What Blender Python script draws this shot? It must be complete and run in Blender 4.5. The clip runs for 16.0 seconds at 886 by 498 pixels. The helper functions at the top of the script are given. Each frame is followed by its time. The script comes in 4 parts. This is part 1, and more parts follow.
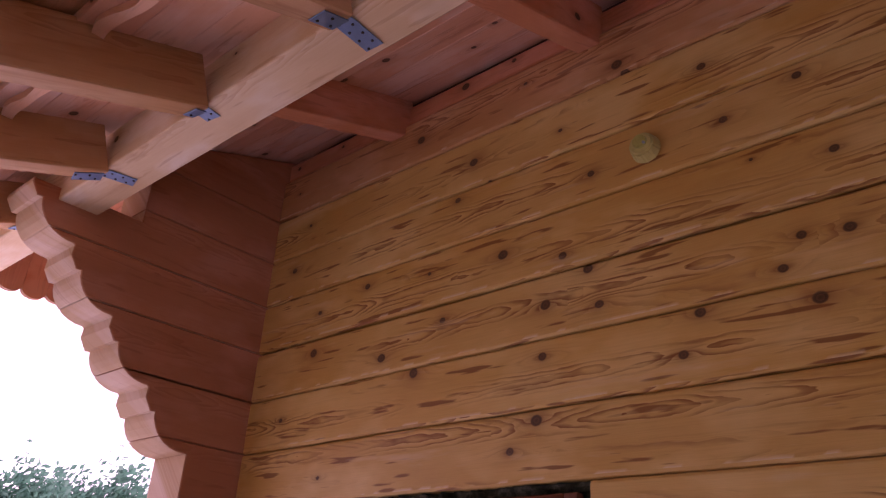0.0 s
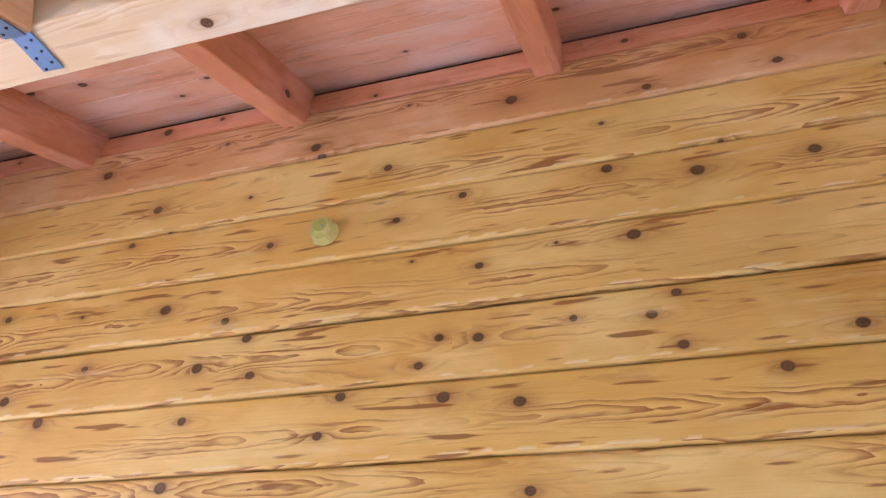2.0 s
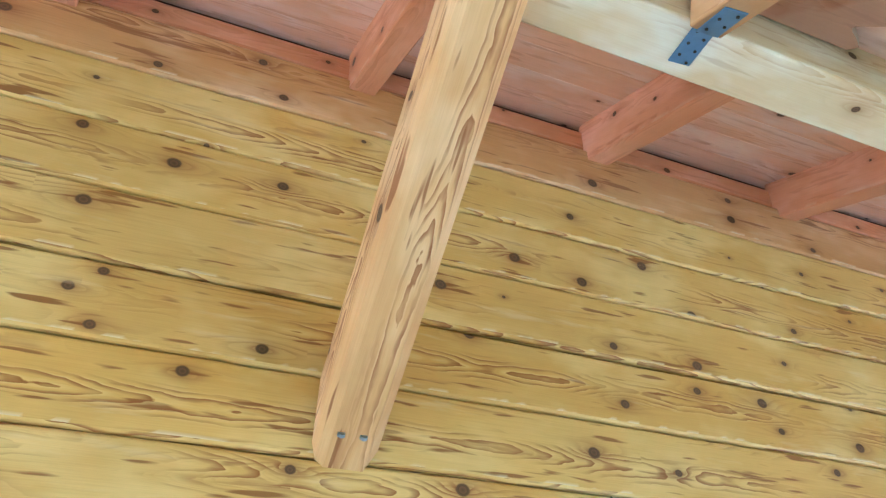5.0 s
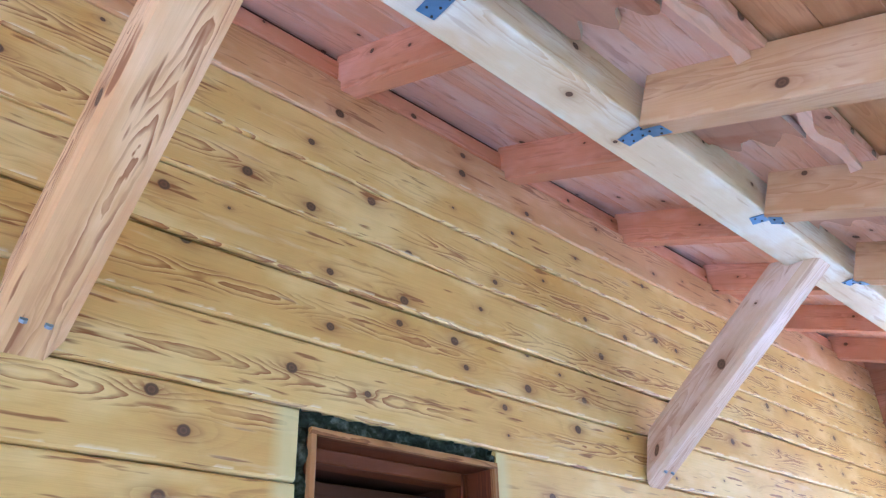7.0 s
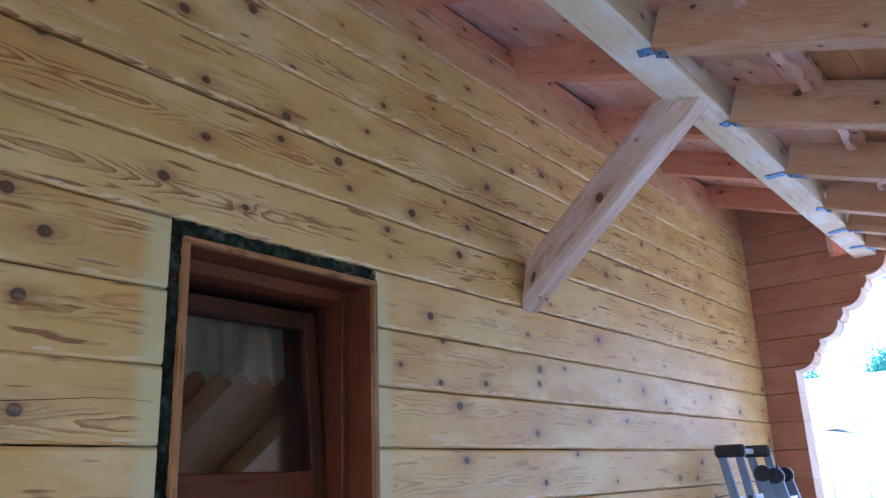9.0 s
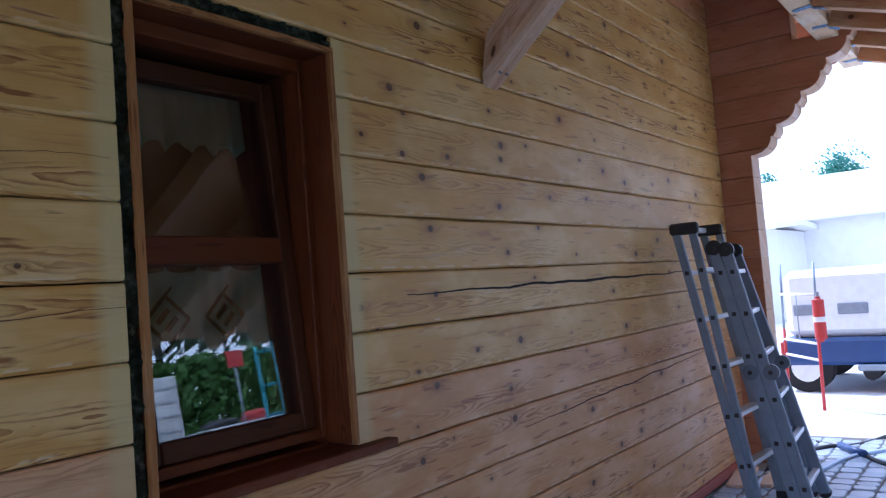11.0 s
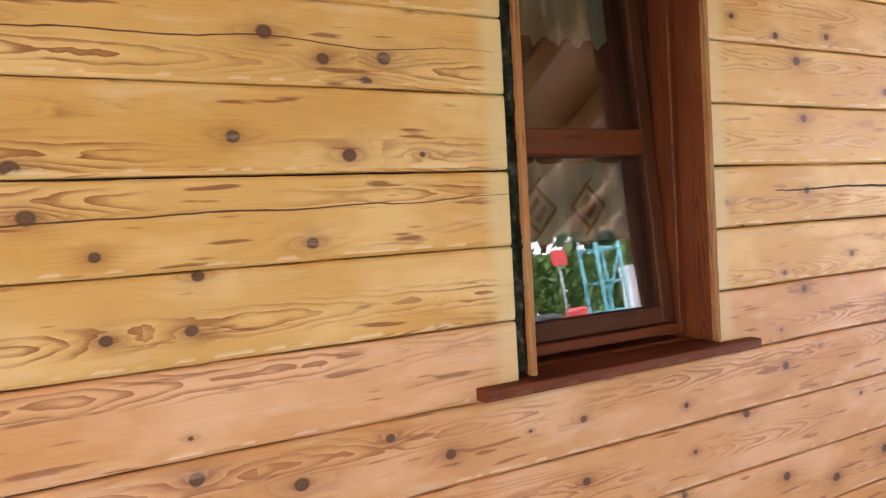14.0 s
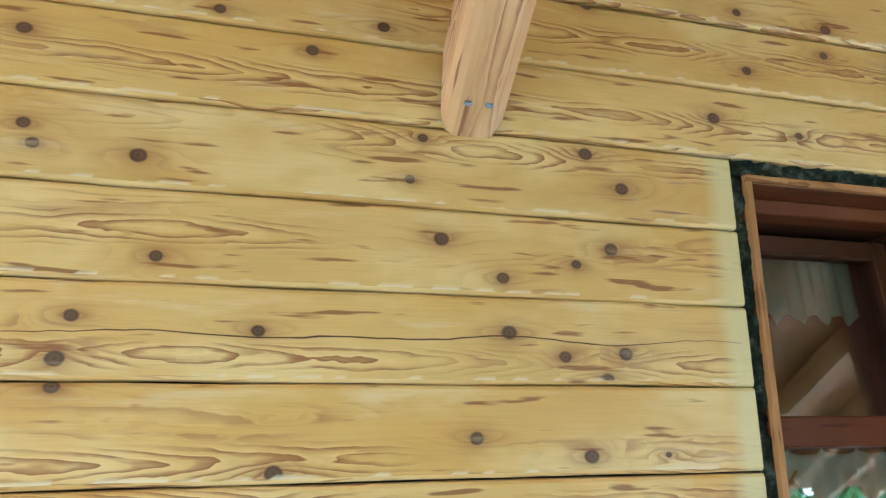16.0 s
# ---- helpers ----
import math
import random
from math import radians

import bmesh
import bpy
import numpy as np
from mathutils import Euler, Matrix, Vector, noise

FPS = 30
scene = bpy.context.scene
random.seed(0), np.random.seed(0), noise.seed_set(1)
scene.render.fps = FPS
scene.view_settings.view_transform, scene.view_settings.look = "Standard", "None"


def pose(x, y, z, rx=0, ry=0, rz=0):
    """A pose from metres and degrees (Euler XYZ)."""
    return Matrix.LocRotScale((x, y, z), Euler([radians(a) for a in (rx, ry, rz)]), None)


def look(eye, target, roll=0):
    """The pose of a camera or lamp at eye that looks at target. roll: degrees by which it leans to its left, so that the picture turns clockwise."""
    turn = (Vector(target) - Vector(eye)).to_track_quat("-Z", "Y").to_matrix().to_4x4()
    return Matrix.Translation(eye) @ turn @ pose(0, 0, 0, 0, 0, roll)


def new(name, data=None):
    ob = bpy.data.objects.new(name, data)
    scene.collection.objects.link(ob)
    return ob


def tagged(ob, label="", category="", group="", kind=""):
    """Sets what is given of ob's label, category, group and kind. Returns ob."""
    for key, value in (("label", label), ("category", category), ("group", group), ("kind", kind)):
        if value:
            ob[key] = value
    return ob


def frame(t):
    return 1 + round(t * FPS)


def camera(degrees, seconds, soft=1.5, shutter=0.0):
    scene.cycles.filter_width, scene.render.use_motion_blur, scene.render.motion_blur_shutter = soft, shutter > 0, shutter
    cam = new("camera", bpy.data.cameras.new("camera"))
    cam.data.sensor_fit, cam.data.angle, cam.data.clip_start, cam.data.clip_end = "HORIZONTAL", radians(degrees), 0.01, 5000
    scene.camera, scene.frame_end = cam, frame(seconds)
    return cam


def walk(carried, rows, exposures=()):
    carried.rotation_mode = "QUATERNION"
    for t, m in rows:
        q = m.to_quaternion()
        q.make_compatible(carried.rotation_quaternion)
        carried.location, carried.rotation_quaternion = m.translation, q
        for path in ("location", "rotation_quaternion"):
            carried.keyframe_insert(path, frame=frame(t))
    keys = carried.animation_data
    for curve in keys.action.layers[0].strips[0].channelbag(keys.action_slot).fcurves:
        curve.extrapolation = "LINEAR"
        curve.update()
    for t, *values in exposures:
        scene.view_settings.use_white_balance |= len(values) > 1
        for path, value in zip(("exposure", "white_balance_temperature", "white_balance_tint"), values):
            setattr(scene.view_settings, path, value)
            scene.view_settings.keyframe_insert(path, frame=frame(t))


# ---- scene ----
cam = camera(59.4, 16.0, soft=1.3)
PATH = [
    (0, (-0.926, -1.671, 1.702), (-2.141, -0.343, 2.576), 3.2),
    (0.5, (-0.918, -1.671, 1.708), (-2.068, -0.296, 2.596), 3.2),
    (1, (-0.883, -1.669, 1.712), (-1.849, -0.189, 2.65), 3.7),
    (1.5, (-0.843, -1.665, 1.709), (-1.591, -0.107, 2.715), 3.3),
    (2, (-0.791, -1.637, 1.708), (-1.357, -0.036, 2.765), 2.5),
    (2.5, (-0.74, -1.618, 1.712), (-1.199, -0.023, 2.828), 2.0),
    (3, (-0.686, -1.587, 1.702), (-0.943, 0.032, 2.849), 0.0),
    (3.5, (-0.671, -1.571, 1.699), (-0.678, 0.067, 2.846), -0.3),
    (4, (-0.703, -1.58, 1.699), (-0.459, 0.054, 2.826), -0.7),
    (4.5, (-0.712, -1.596, 1.697), (-0.235, -0.007, 2.814), -0.8),
    (4.7, (-0.714, -1.599, 1.691), (-0.149, -0.038, 2.806), -0.8),
    (6.8, (-0.675, -1.683, 1.651), (0.516, -0.394, 2.61), -1.5),
    (7, (-0.67, -1.693, 1.637), (0.572, -0.433, 2.57), -1.7),
    (7.5, (-0.664, -1.709, 1.613), (0.718, -0.528, 2.448), -2.2),
    (8, (-0.637, -1.717, 1.591), (0.825, -0.559, 2.315), -2.4),
    (8.2, (-0.627, -1.727, 1.59), (0.853, -0.574, 2.282), -2.1),
    (10.3, (-0.584, -1.676, 1.429), (0.981, -0.47, 1.738), -4.0),
    (10.5, (-0.587, -1.682, 1.41), (1.002, -0.495, 1.666), -4.1),
    (11, (-0.577, -1.703, 1.38), (1.029, -0.516, 1.492), -4.4),
    (11.5, (-0.577, -1.709, 1.35), (1.017, -0.502, 1.297), -3.2),
    (12, (-0.591, -1.708, 1.331), (0.952, -0.443, 1.193), -3.1),
    (12.5, (-0.604, -1.698, 1.333), (0.862, -0.343, 1.207), -3.3),
    (13, (-0.629, -1.654, 1.336), (0.717, -0.18, 1.213), -3.1),
    (13.5, (-0.657, -1.624, 1.328), (0.492, 0.01, 1.225), -3.2),
    (14, (-0.698, -1.609, 1.352), (0.316, 0.113, 1.273), -3.2),
    (14.5, (-0.752, -1.589, 1.378), (0.081, 0.228, 1.428), -2.4),
    (15, (-0.755, -1.568, 1.416), (-0.066, 0.308, 1.509), -1.4),
    (15.5, (-0.758, -1.553, 1.476), (-0.119, 0.327, 1.711), -1.0),
    (16, (-0.777, -1.563, 1.526), (-0.219, 0.292, 2.024), -0.9),
]
EXPOSURES = [(0, -0.05, 6900, 78), (0.5, 0.1, 6800, 74), (0.8, 0.35, 6700, 66), (1, 0.85, 6550, 60), (1.5, 1.85, 6150, 43), (2, 2.1, 5750, 31), (2.5, 2.15, 5600, 18), (3.5, 2.15, 5450, 0), (4.5, 2.35, 5100, -4), (7, 2.35, 4350, 16), (8.2, 1.95, 4100, 17), (10.3, 0.15, 4750, 21), (11, 0.05, 4750, 21), (12, 0, 5350, 30), (12.5, 0.1, 5800, 34), (13, 0.72, 6700, 38), (13.3, 1.3, 7050, 39), (14.5, 2.05, 6000, 21), (16, 2.15, 4900, 2)]
walk(cam, [(t, look(eye, target, roll)) for t, eye, target, roll in PATH], EXPOSURES)

# ---- sky and sun ----
SUN_UP, SUN_TURN = radians(57), radians(15)      # height, and turn from +y towards +x
world = bpy.data.worlds.new("sky")
scene.world = world
world.use_nodes = True
wn = world.node_tree.nodes
sky = wn.new("ShaderNodeTexSky")
sky.sky_type, sky.sun_disc = "NISHITA", False
sky.sun_elevation, sky.sun_rotation = SUN_UP, SUN_TURN
sky.air_density, sky.dust_density = 1.0, 2.5
haze = wn.new("ShaderNodeMix")
haze.data_type = "RGBA"
haze.inputs[0].default_value = 0.75
haze.inputs[7].default_value = (15.0, 15.6, 16.3, 1)
world.node_tree.links.new(sky.outputs[0], haze.inputs[6])
world.node_tree.links.new(haze.outputs[2], wn["Background"].inputs[0])
wn["Background"].inputs[1].default_value = 0.15
sun = new("sun", bpy.data.lights.new("sun", "SUN"))
sun.data.energy, sun.data.angle, sun.data.color = 4.0, radians(0.5), (1.0, 0.95, 0.87)
sun_dir = Vector((math.cos(SUN_UP) * math.sin(SUN_TURN), math.cos(SUN_UP) * math.cos(SUN_TURN), math.sin(SUN_UP)))
sun.matrix_world = look(sun_dir * 30, (0, 0, 0))


# ---- materials ----
class Graph:
    """A node material with short calls for its nodes."""

    def __init__(self, name):
        self.mat = bpy.data.materials.new(name)
        self.mat.use_nodes = True
        self.nodes, self.links = self.mat.node_tree.nodes, self.mat.node_tree.links
        self.bsdf = self.nodes["Principled BSDF"]

    def put(self, socket, value):
        if isinstance(value, bpy.types.NodeSocket):
            self.links.new(value, socket)
        elif value is not None:
            socket.default_value = value

    def math(self, op, a, b=None, c=None):
        n = self.nodes.new("ShaderNodeMath")
        n.operation = op
        for k, v in enumerate((a, b, c)):
            if v is not None:
                self.put(n.inputs[k], v)
        return n.outputs[0]

    def attr(self, name):
        n = self.nodes.new("ShaderNodeAttribute")
        n.attribute_name = name
        sep = self.nodes.new("ShaderNodeSeparateXYZ")
        self.links.new(n.outputs["Vector"], sep.inputs[0])
        return sep.outputs

    def vec(self, x, y, z):
        n = self.nodes.new("ShaderNodeCombineXYZ")
        for k, v in enumerate((x, y, z)):
            self.put(n.inputs[k], v)
        return n.outputs[0]

    def place(self, kind="Object"):
        return self.nodes.new("ShaderNodeTexCoord").outputs[kind]

    def noise(self, vector, scale, detail=2.0, rough=0.5):
        n = self.nodes.new("ShaderNodeTexNoise")
        self.put(n.inputs["Vector"], vector)
        n.inputs["Scale"].default_value, n.inputs["Detail"].default_value, n.inputs["Roughness"].default_value = scale, detail, rough
        return n.outputs[0]

    def ramp(self, fac, stops):
        n = self.nodes.new("ShaderNodeValToRGB")
        self.put(n.inputs[0], fac)
        e = n.color_ramp.elements
        while len(e) < len(stops):
            e.new(0.5)
        for el, (at, col) in zip(e, stops):
            el.position = at
            el.color = (*col, 1) if isinstance(col, tuple) else (col, col, col, 1)
        return n.outputs[0]

    def mix(self, fac, a, b, blend="MIX"):
        n = self.nodes.new("ShaderNodeMix")
        n.data_type, n.blend_type = "RGBA", blend
        self.put(n.inputs[0], fac)
        for k, v in ((6, a), (7, b)):
            self.put(n.inputs[k], (*v, 1) if isinstance(v, tuple) else v)
        return n.outputs[2]

    def random(self):
        return self.nodes.new("ShaderNodeObjectInfo").outputs["Random"]

    def done(self, color, rough=0.6, bump=None, strength=0.3, depth=0.004, metal=0.0):
        self.put(self.bsdf.inputs["Base Color"], (*color, 1) if isinstance(color, tuple) else color)
        self.put(self.bsdf.inputs["Roughness"], rough)
        self.bsdf.inputs["Metallic"].default_value = metal
        if bump is not None:
            n = self.nodes.new("ShaderNodeBump")
            n.inputs["Strength"].default_value, n.inputs["Distance"].default_value = strength, depth
            self.put(n.inputs["Height"], bump)
            self.links.new(n.outputs[0], self.bsdf.inputs["Normal"])
        return self.mat


def pine(name, light, band, stain, knot=(0.085, 0.04, 0.018), bands=9.0, rough=0.55, wear=0.75, rim=None, plume=0.19, ringed=85.0, bold=0.0, vigour=1.0, sheen=0.3):
    """Planed pine: flame-shaped year rings that bend round the knots, fibre, stains."""
    g = Graph(name)
    u, v, seed = g.attr("grain")
    dx, dz, r = g.attr("knot")
    has = g.math("GREATER_THAN", r, 0.001)
    rr = g.math("MAXIMUM", r, 0.002)
    far = g.math("DIVIDE", g.math("SQRT", g.math("ADD", g.math("POWER", g.math("MULTIPLY", dx, 0.28), 2.0), g.math("POWER", dz, 2.0))), rr)
    near = g.math("DIVIDE", g.math("SQRT", g.math("ADD", g.math("POWER", g.math("MULTIPLY", dx, 0.85), 2.0), g.math("POWER", dz, 2.0))), rr)
    bulge = g.math("MULTIPLY", has, g.math("EXPONENT", g.math("MULTIPLY", far, -0.75)))
    wob = g.noise(g.vec(g.math("MULTIPLY", u, 13.0), g.math("MULTIPLY", v, 45.0), seed), 1.0, 2.0)
    flow = g.noise(g.vec(g.math("MULTIPLY", u, 0.85), g.math("MULTIPLY", v, 8.0), g.math("MULTIPLY", seed, 3.1)), 1.0, 1.0)
    field = g.math("ADD", g.math("MULTIPLY", flow, bands), g.math("ADD", g.math("MULTIPLY", bulge, 2.6), g.math("MULTIPLY", wob, 0.7)))
    late = g.ramp(g.math("FRACT", field), [(0.0, 0.0), (0.5, 0.0), (0.78, 0.75), (0.93, 1.0), (1.0, 0.0)])
    fine = g.ramp(g.math("FRACT", g.math("MULTIPLY", field, 3.7)), [(0.0, 0.0), (0.5, 0.1), (0.9, 1.0), (1.0, 0.0)])
    zone = g.ramp(g.noise(g.vec(g.math("MULTIPLY", u, 1.5), g.math("MULTIPLY", v, 20.0), g.math("ADD", seed, 7.0)), 1.0, 3.0), [(0.56, 0.0), (0.66, 0.8)])
    lane = g.math("ADD", g.math("DIVIDE", v, plume), g.math("ADD", g.math("MULTIPLY", g.math("SUBTRACT", g.math("FRACT", g.math("MULTIPLY", seed, 7.3)), 0.5), 0.6), g.math("MULTIPLY", g.math("SUBTRACT", g.noise(g.vec(g.math("MULTIPLY", u, 0.7), 3.0, seed), 1.0, 1.0), 0.5), 0.35)))
    off = g.math("MULTIPLY", g.math("ABSOLUTE", g.math("SUBTRACT", g.math("FRACT", lane), 0.5)), plume)
    swell = g.noise(g.vec(g.math("MULTIPLY", u, 2.1), g.math("MULTIPLY", g.math("FLOOR", lane), 3.7), g.math("MULTIPLY", seed, 1.7)), 1.0, 2.0, 0.45)
    rings = g.math("ADD", g.math("MULTIPLY", g.math("SQRT", g.math("ADD", g.math("POWER", off, 2.0), 0.00012)), ringed), g.math("ADD", g.math("ADD", g.math("MULTIPLY", swell, 8.0), g.math("MULTIPLY", u, 3.5)), g.math("ADD", g.math("MULTIPLY", bulge, 3.2), g.math("MULTIPLY", wob, 1.15))))
    flame = g.ramp(g.math("FRACT", rings), [(0.0, 0.0), (0.48, 0.0), (0.7, 0.6), (0.9, 0.9), (0.96, 1.0), (1.0, 0.0)])
    flame = g.math("MULTIPLY", flame, g.ramp(g.noise(g.vec(g.math("MULTIPLY", u, 9.0), g.math("MULTIPLY", v, 55.0), g.math("ADD", seed, 3.0)), 1.0, 2.0), [(0.3, 0.35), (0.48, 1.0)]))
    stretch = g.ramp(g.noise(g.vec(g.math("MULTIPLY", u, 1.4), g.math("MULTIPLY", g.math("FLOOR", lane), 5.1), g.math("ADD", seed, 13.0)), 1.0, 2.0), [(0.42, bold), (0.53, 1.0)])
    reach = g.math("EXPONENT", g.math("MULTIPLY", g.math("POWER", g.math("DIVIDE", off, g.math("ADD", 0.008, g.math("MULTIPLY", swell, 0.038))), 2.0), -1.0))
    plumes = g.math("MULTIPLY", flame, g.math("MULTIPLY", stretch, g.ramp(reach, [(0.15, 0.0), (0.55, 1.0)])))
    ring = g.math("MULTIPLY", has, g.math("MULTIPLY", bulge, 0.9))
    amount = g.math("MULTIPLY", late, g.math("MAXIMUM", zone, ring))
    amount = g.math("MAXIMUM", amount, g.math("MULTIPLY", fine, g.math("ADD", 0.03, g.math("MULTIPLY", zone, 0.3))))
    amount = g.math("MAXIMUM", g.math("MULTIPLY", amount, 0.62), g.math("MULTIPLY", plumes, vigour))
    fibre = g.noise(g.vec(g.math("MULTIPLY", u, 7.0), g.math("MULTIPLY", v, 420.0), seed), 1.0, 2.0)
    base = g.mix(g.ramp(g.noise(g.vec(g.math("MULTIPLY", u, 1.1), g.math("MULTIPLY", v, 5.0), seed), 1.0, 3.0), [(0.38, 0.0), (0.66, 1.0)]), light, stain)
    base = g.mix(g.math("MULTIPLY", g.random(), 0.12), base, band)
    cloud = g.noise(g.vec(g.math("MULTIPLY", u, 2.6), g.math("MULTIPLY", v, 5.5), g.math("ADD", seed, 51.0)), 1.0, 3.0, 0.6)
    base = g.mix(g.ramp(cloud, [(0.48, 0.0), (0.64, 0.75)]), base, tuple(min(0.85, c * k) for c, k in zip(light, (1.12, 1.24, 1.6))))
    base = g.mix(g.ramp(cloud, [(0.32, 0.22), (0.45, 0.0)]), base, tuple(0.45 * a + 0.55 * b for a, b in zip(band, stain)))
    spindle = g.ramp(g.noise(g.vec(g.math("MULTIPLY", u, 4.6), g.math("MULTIPLY", v, 44.0), g.math("ADD", seed, 77.0)), 1.0, 2.0), [(0.635, 0.0), (0.685, 0.9 * vigour)])
    base = g.mix(spindle, base, tuple(0.85 * c for c in band))
    pale = g.math("MULTIPLY", g.ramp(g.math("FRACT", rings), [(0.0, 0.5 * vigour), (0.36, 0.0)]), g.math("MULTIPLY", stretch, g.ramp(reach, [(0.15, 0.0), (0.55, 1.0)])))
    base = g.mix(pale, base, tuple(min(0.85, k * c) for c, k in zip(light, (1.16, 1.3, 1.7))))
    col = g.mix(amount, base, band)
    col = g.mix(g.ramp(fibre, [(0.35, 0.0), (0.75, 0.12)]), col, band)
    halo = g.math("MULTIPLY", has, g.math("MULTIPLY", g.math("EXPONENT", g.math("MULTIPLY", g.math("ADD", near, far), -0.46)), 0.95))
    col = g.mix(halo, col, tuple(0.8 * c for c in band))
    smudge = g.math("MULTIPLY", has, g.math("MULTIPLY", g.math("EXPONENT", g.math("MULTIPLY", g.math("POWER", g.math("MULTIPLY", near, 0.36), 2.0), -1.0)), g.ramp(cloud, [(0.36, 0.18), (0.54, 0.0)])))
    col = g.mix(smudge, col, tuple(0.75 * c for c in band))
    core = g.math("MULTIPLY", has, g.ramp(g.math("ADD", near, g.math("MULTIPLY", g.math("SUBTRACT", wob, 0.5), 0.35)), [(0.8, 1.0), (1.08, 0.0)]))
    col = g.mix(core, col, g.mix(g.math("FRACT", g.math("MULTIPLY", near, 2.0)), knot, tuple(1.8 * c for c in knot)))
    patch = g.noise(g.vec(g.math("MULTIPLY", u, 5.0), g.math("MULTIPLY", v, 3.0), g.math("ADD", seed, 31.0)), 1.0, 3.0, 0.6)
    dash = g.noise(g.vec(g.math("MULTIPLY", g.math("SUBTRACT", u, g.math("MULTIPLY", v, 0.9)), 13.0), 0.0, g.math("ADD", seed, 31.0)), 1.0, 1.0)
    width = g.math("MULTIPLY", g.ramp(dash, [(0.42, 0.0), (0.54, 1.0)]), g.math("ADD", 0.012, g.math("MULTIPLY", patch, 0.012)))
    lip = g.math("MULTIPLY", g.ramp(g.math("DIVIDE", g.math("SUBTRACT", width, v), 0.008), [(0.0, 0.0), (1.0, 1.0)]), g.ramp(patch, [(0.36, 0.0), (0.46, min(1.0, 1.1 * wear))]))
    scuff = g.ramp(g.noise(g.vec(g.math("MULTIPLY", u, 3.0), g.math("MULTIPLY", v, 22.0), g.math("ADD", seed, 17.0)), 1.0, 4.0, 0.6), [(0.6, 0.0), (0.74, 0.5 * wear)])
    col = g.mix(g.math("MAXIMUM", lip, scuff), col, tuple(0.4 * c + 0.6 * w for c, w in zip(light, (0.82, 0.73, 0.56))))
    if rim:
        edge = g.attr("rim")[0]
        edge = g.math("ADD", edge, g.math("MULTIPLY", g.math("SUBTRACT", patch, 0.5), 0.04))
        col = g.mix(g.math("MULTIPLY", g.math("GREATER_THAN", g.attr("rim")[1], 0.5), g.ramp(edge, [(0.04, 0.85), (0.08, 0.0)])), col, rim)
    g.bsdf.inputs["Specular IOR Level"].default_value = sheen
    relief = g.math("ADD", g.math("MULTIPLY", amount, -0.5), g.math("MULTIPLY", fibre, 0.6))
    return g.done(col, g.math("ADD", rough, g.math("MULTIPLY", fibre, 0.12)), relief, 0.35, 0.0015)


def plain(name, color, rough=0.6, metal=0.0, spots=0.25, size=12.0, bump=0.2):
    """A painted, plastic, stone or metal surface with faint dirt and unevenness."""
    g = Graph(name)
    at = g.place()
    n = g.noise(at, size, 4.0, 0.6)
    fine = g.noise(at, size * 14, 2.0)
    col = g.mix(g.ramp(n, [(0.3, 0.0), (0.75, spots)]), color, tuple(0.45 * c for c in color))
    return g.done(col, g.math("ADD", rough, g.math("MULTIPLY", n, 0.15)), fine, bump, 0.001, metal)


def varied(name, color, other, rough=0.8, size=18.0, bump=0.5):
    """Stone or leaf: each piece takes its own tone between two colours."""
    g = Graph(name)
    at = g.place()
    n = g.noise(at, size, 5.0, 0.65)
    mixed = g.mix(g.random(), color, other)
    return g.done(g.mix(g.ramp(n, [(0.3, 0.0), (0.8, 0.45)]), mixed, tuple(0.5 * c for c in color)), rough, n, bump, 0.004)


PINE = pine("pine_wall", (0.72, 0.46, 0.145), (0.27, 0.085, 0.015), (0.67, 0.385, 0.09), bands=17.0, vigour=0.95, rim=(0.68, 0.54, 0.25), rough=0.42, sheen=0.5)
QUIET = pine("pine_wall_plain", (0.72, 0.46, 0.145), (0.3, 0.1, 0.02), (0.67, 0.385, 0.09), bands=17.0, vigour=0.5, rim=(0.68, 0.54, 0.25), rough=0.42, sheen=0.5)
# Wall pine for lowest and topmost courses, with a pink light cast in its colour.
PINEPINK = pine("pine_wall_pink_cast", (0.7, 0.4, 0.175), (0.29, 0.094, 0.024), (0.63, 0.325, 0.105), bands=17.0, vigour=0.8, plume=0.19, rim=(0.68, 0.5, 0.25), rough=0.42, sheen=0.5)
BRACE = pine("pine_brace", (0.7, 0.41, 0.175), (0.27, 0.085, 0.025), (0.58, 0.29, 0.12), bands=10.0, plume=0.19, ringed=70.0, bold=0.1, vigour=0.9, wear=0.2)
BRACEPALE = pine("pine_brace_pale", (0.68, 0.47, 0.31), (0.34, 0.14, 0.06), (0.6, 0.38, 0.24), bands=8.0, vigour=0.4, wear=0.3)
PALE = pine("pine_beam", (0.78, 0.63, 0.42), (0.45, 0.22, 0.085), (0.7, 0.52, 0.31), bands=7.0, vigour=0.35, wear=0.2)
TAIL = pine("pine_outer", (0.58, 0.34, 0.155), (0.33, 0.13, 0.045), (0.52, 0.28, 0.12), bands=7.0, vigour=0.4, wear=0.2)
ROSY = pine("pine_rafter", (0.72, 0.33, 0.17), (0.42, 0.13, 0.05), (0.66, 0.28, 0.13), bands=6.0, vigour=0.3, wear=0.2)
DECK = pine("pine_deck", (0.86, 0.51, 0.32), (0.44, 0.16, 0.075), (0.78, 0.43, 0.26), bands=6.0, vigour=0.3, wear=0.2)
OUTDECK = pine("pine_outer_deck", (0.63, 0.33, 0.13), (0.36, 0.14, 0.05), (0.54, 0.28, 0.115), bands=6.0, vigour=0.3, wear=0.2)
SAWN = pine("pine_sawn_end", (0.64, 0.46, 0.3), (0.42, 0.22, 0.1), (0.56, 0.37, 0.22), bands=6.0, vigour=0.3, wear=0.2)
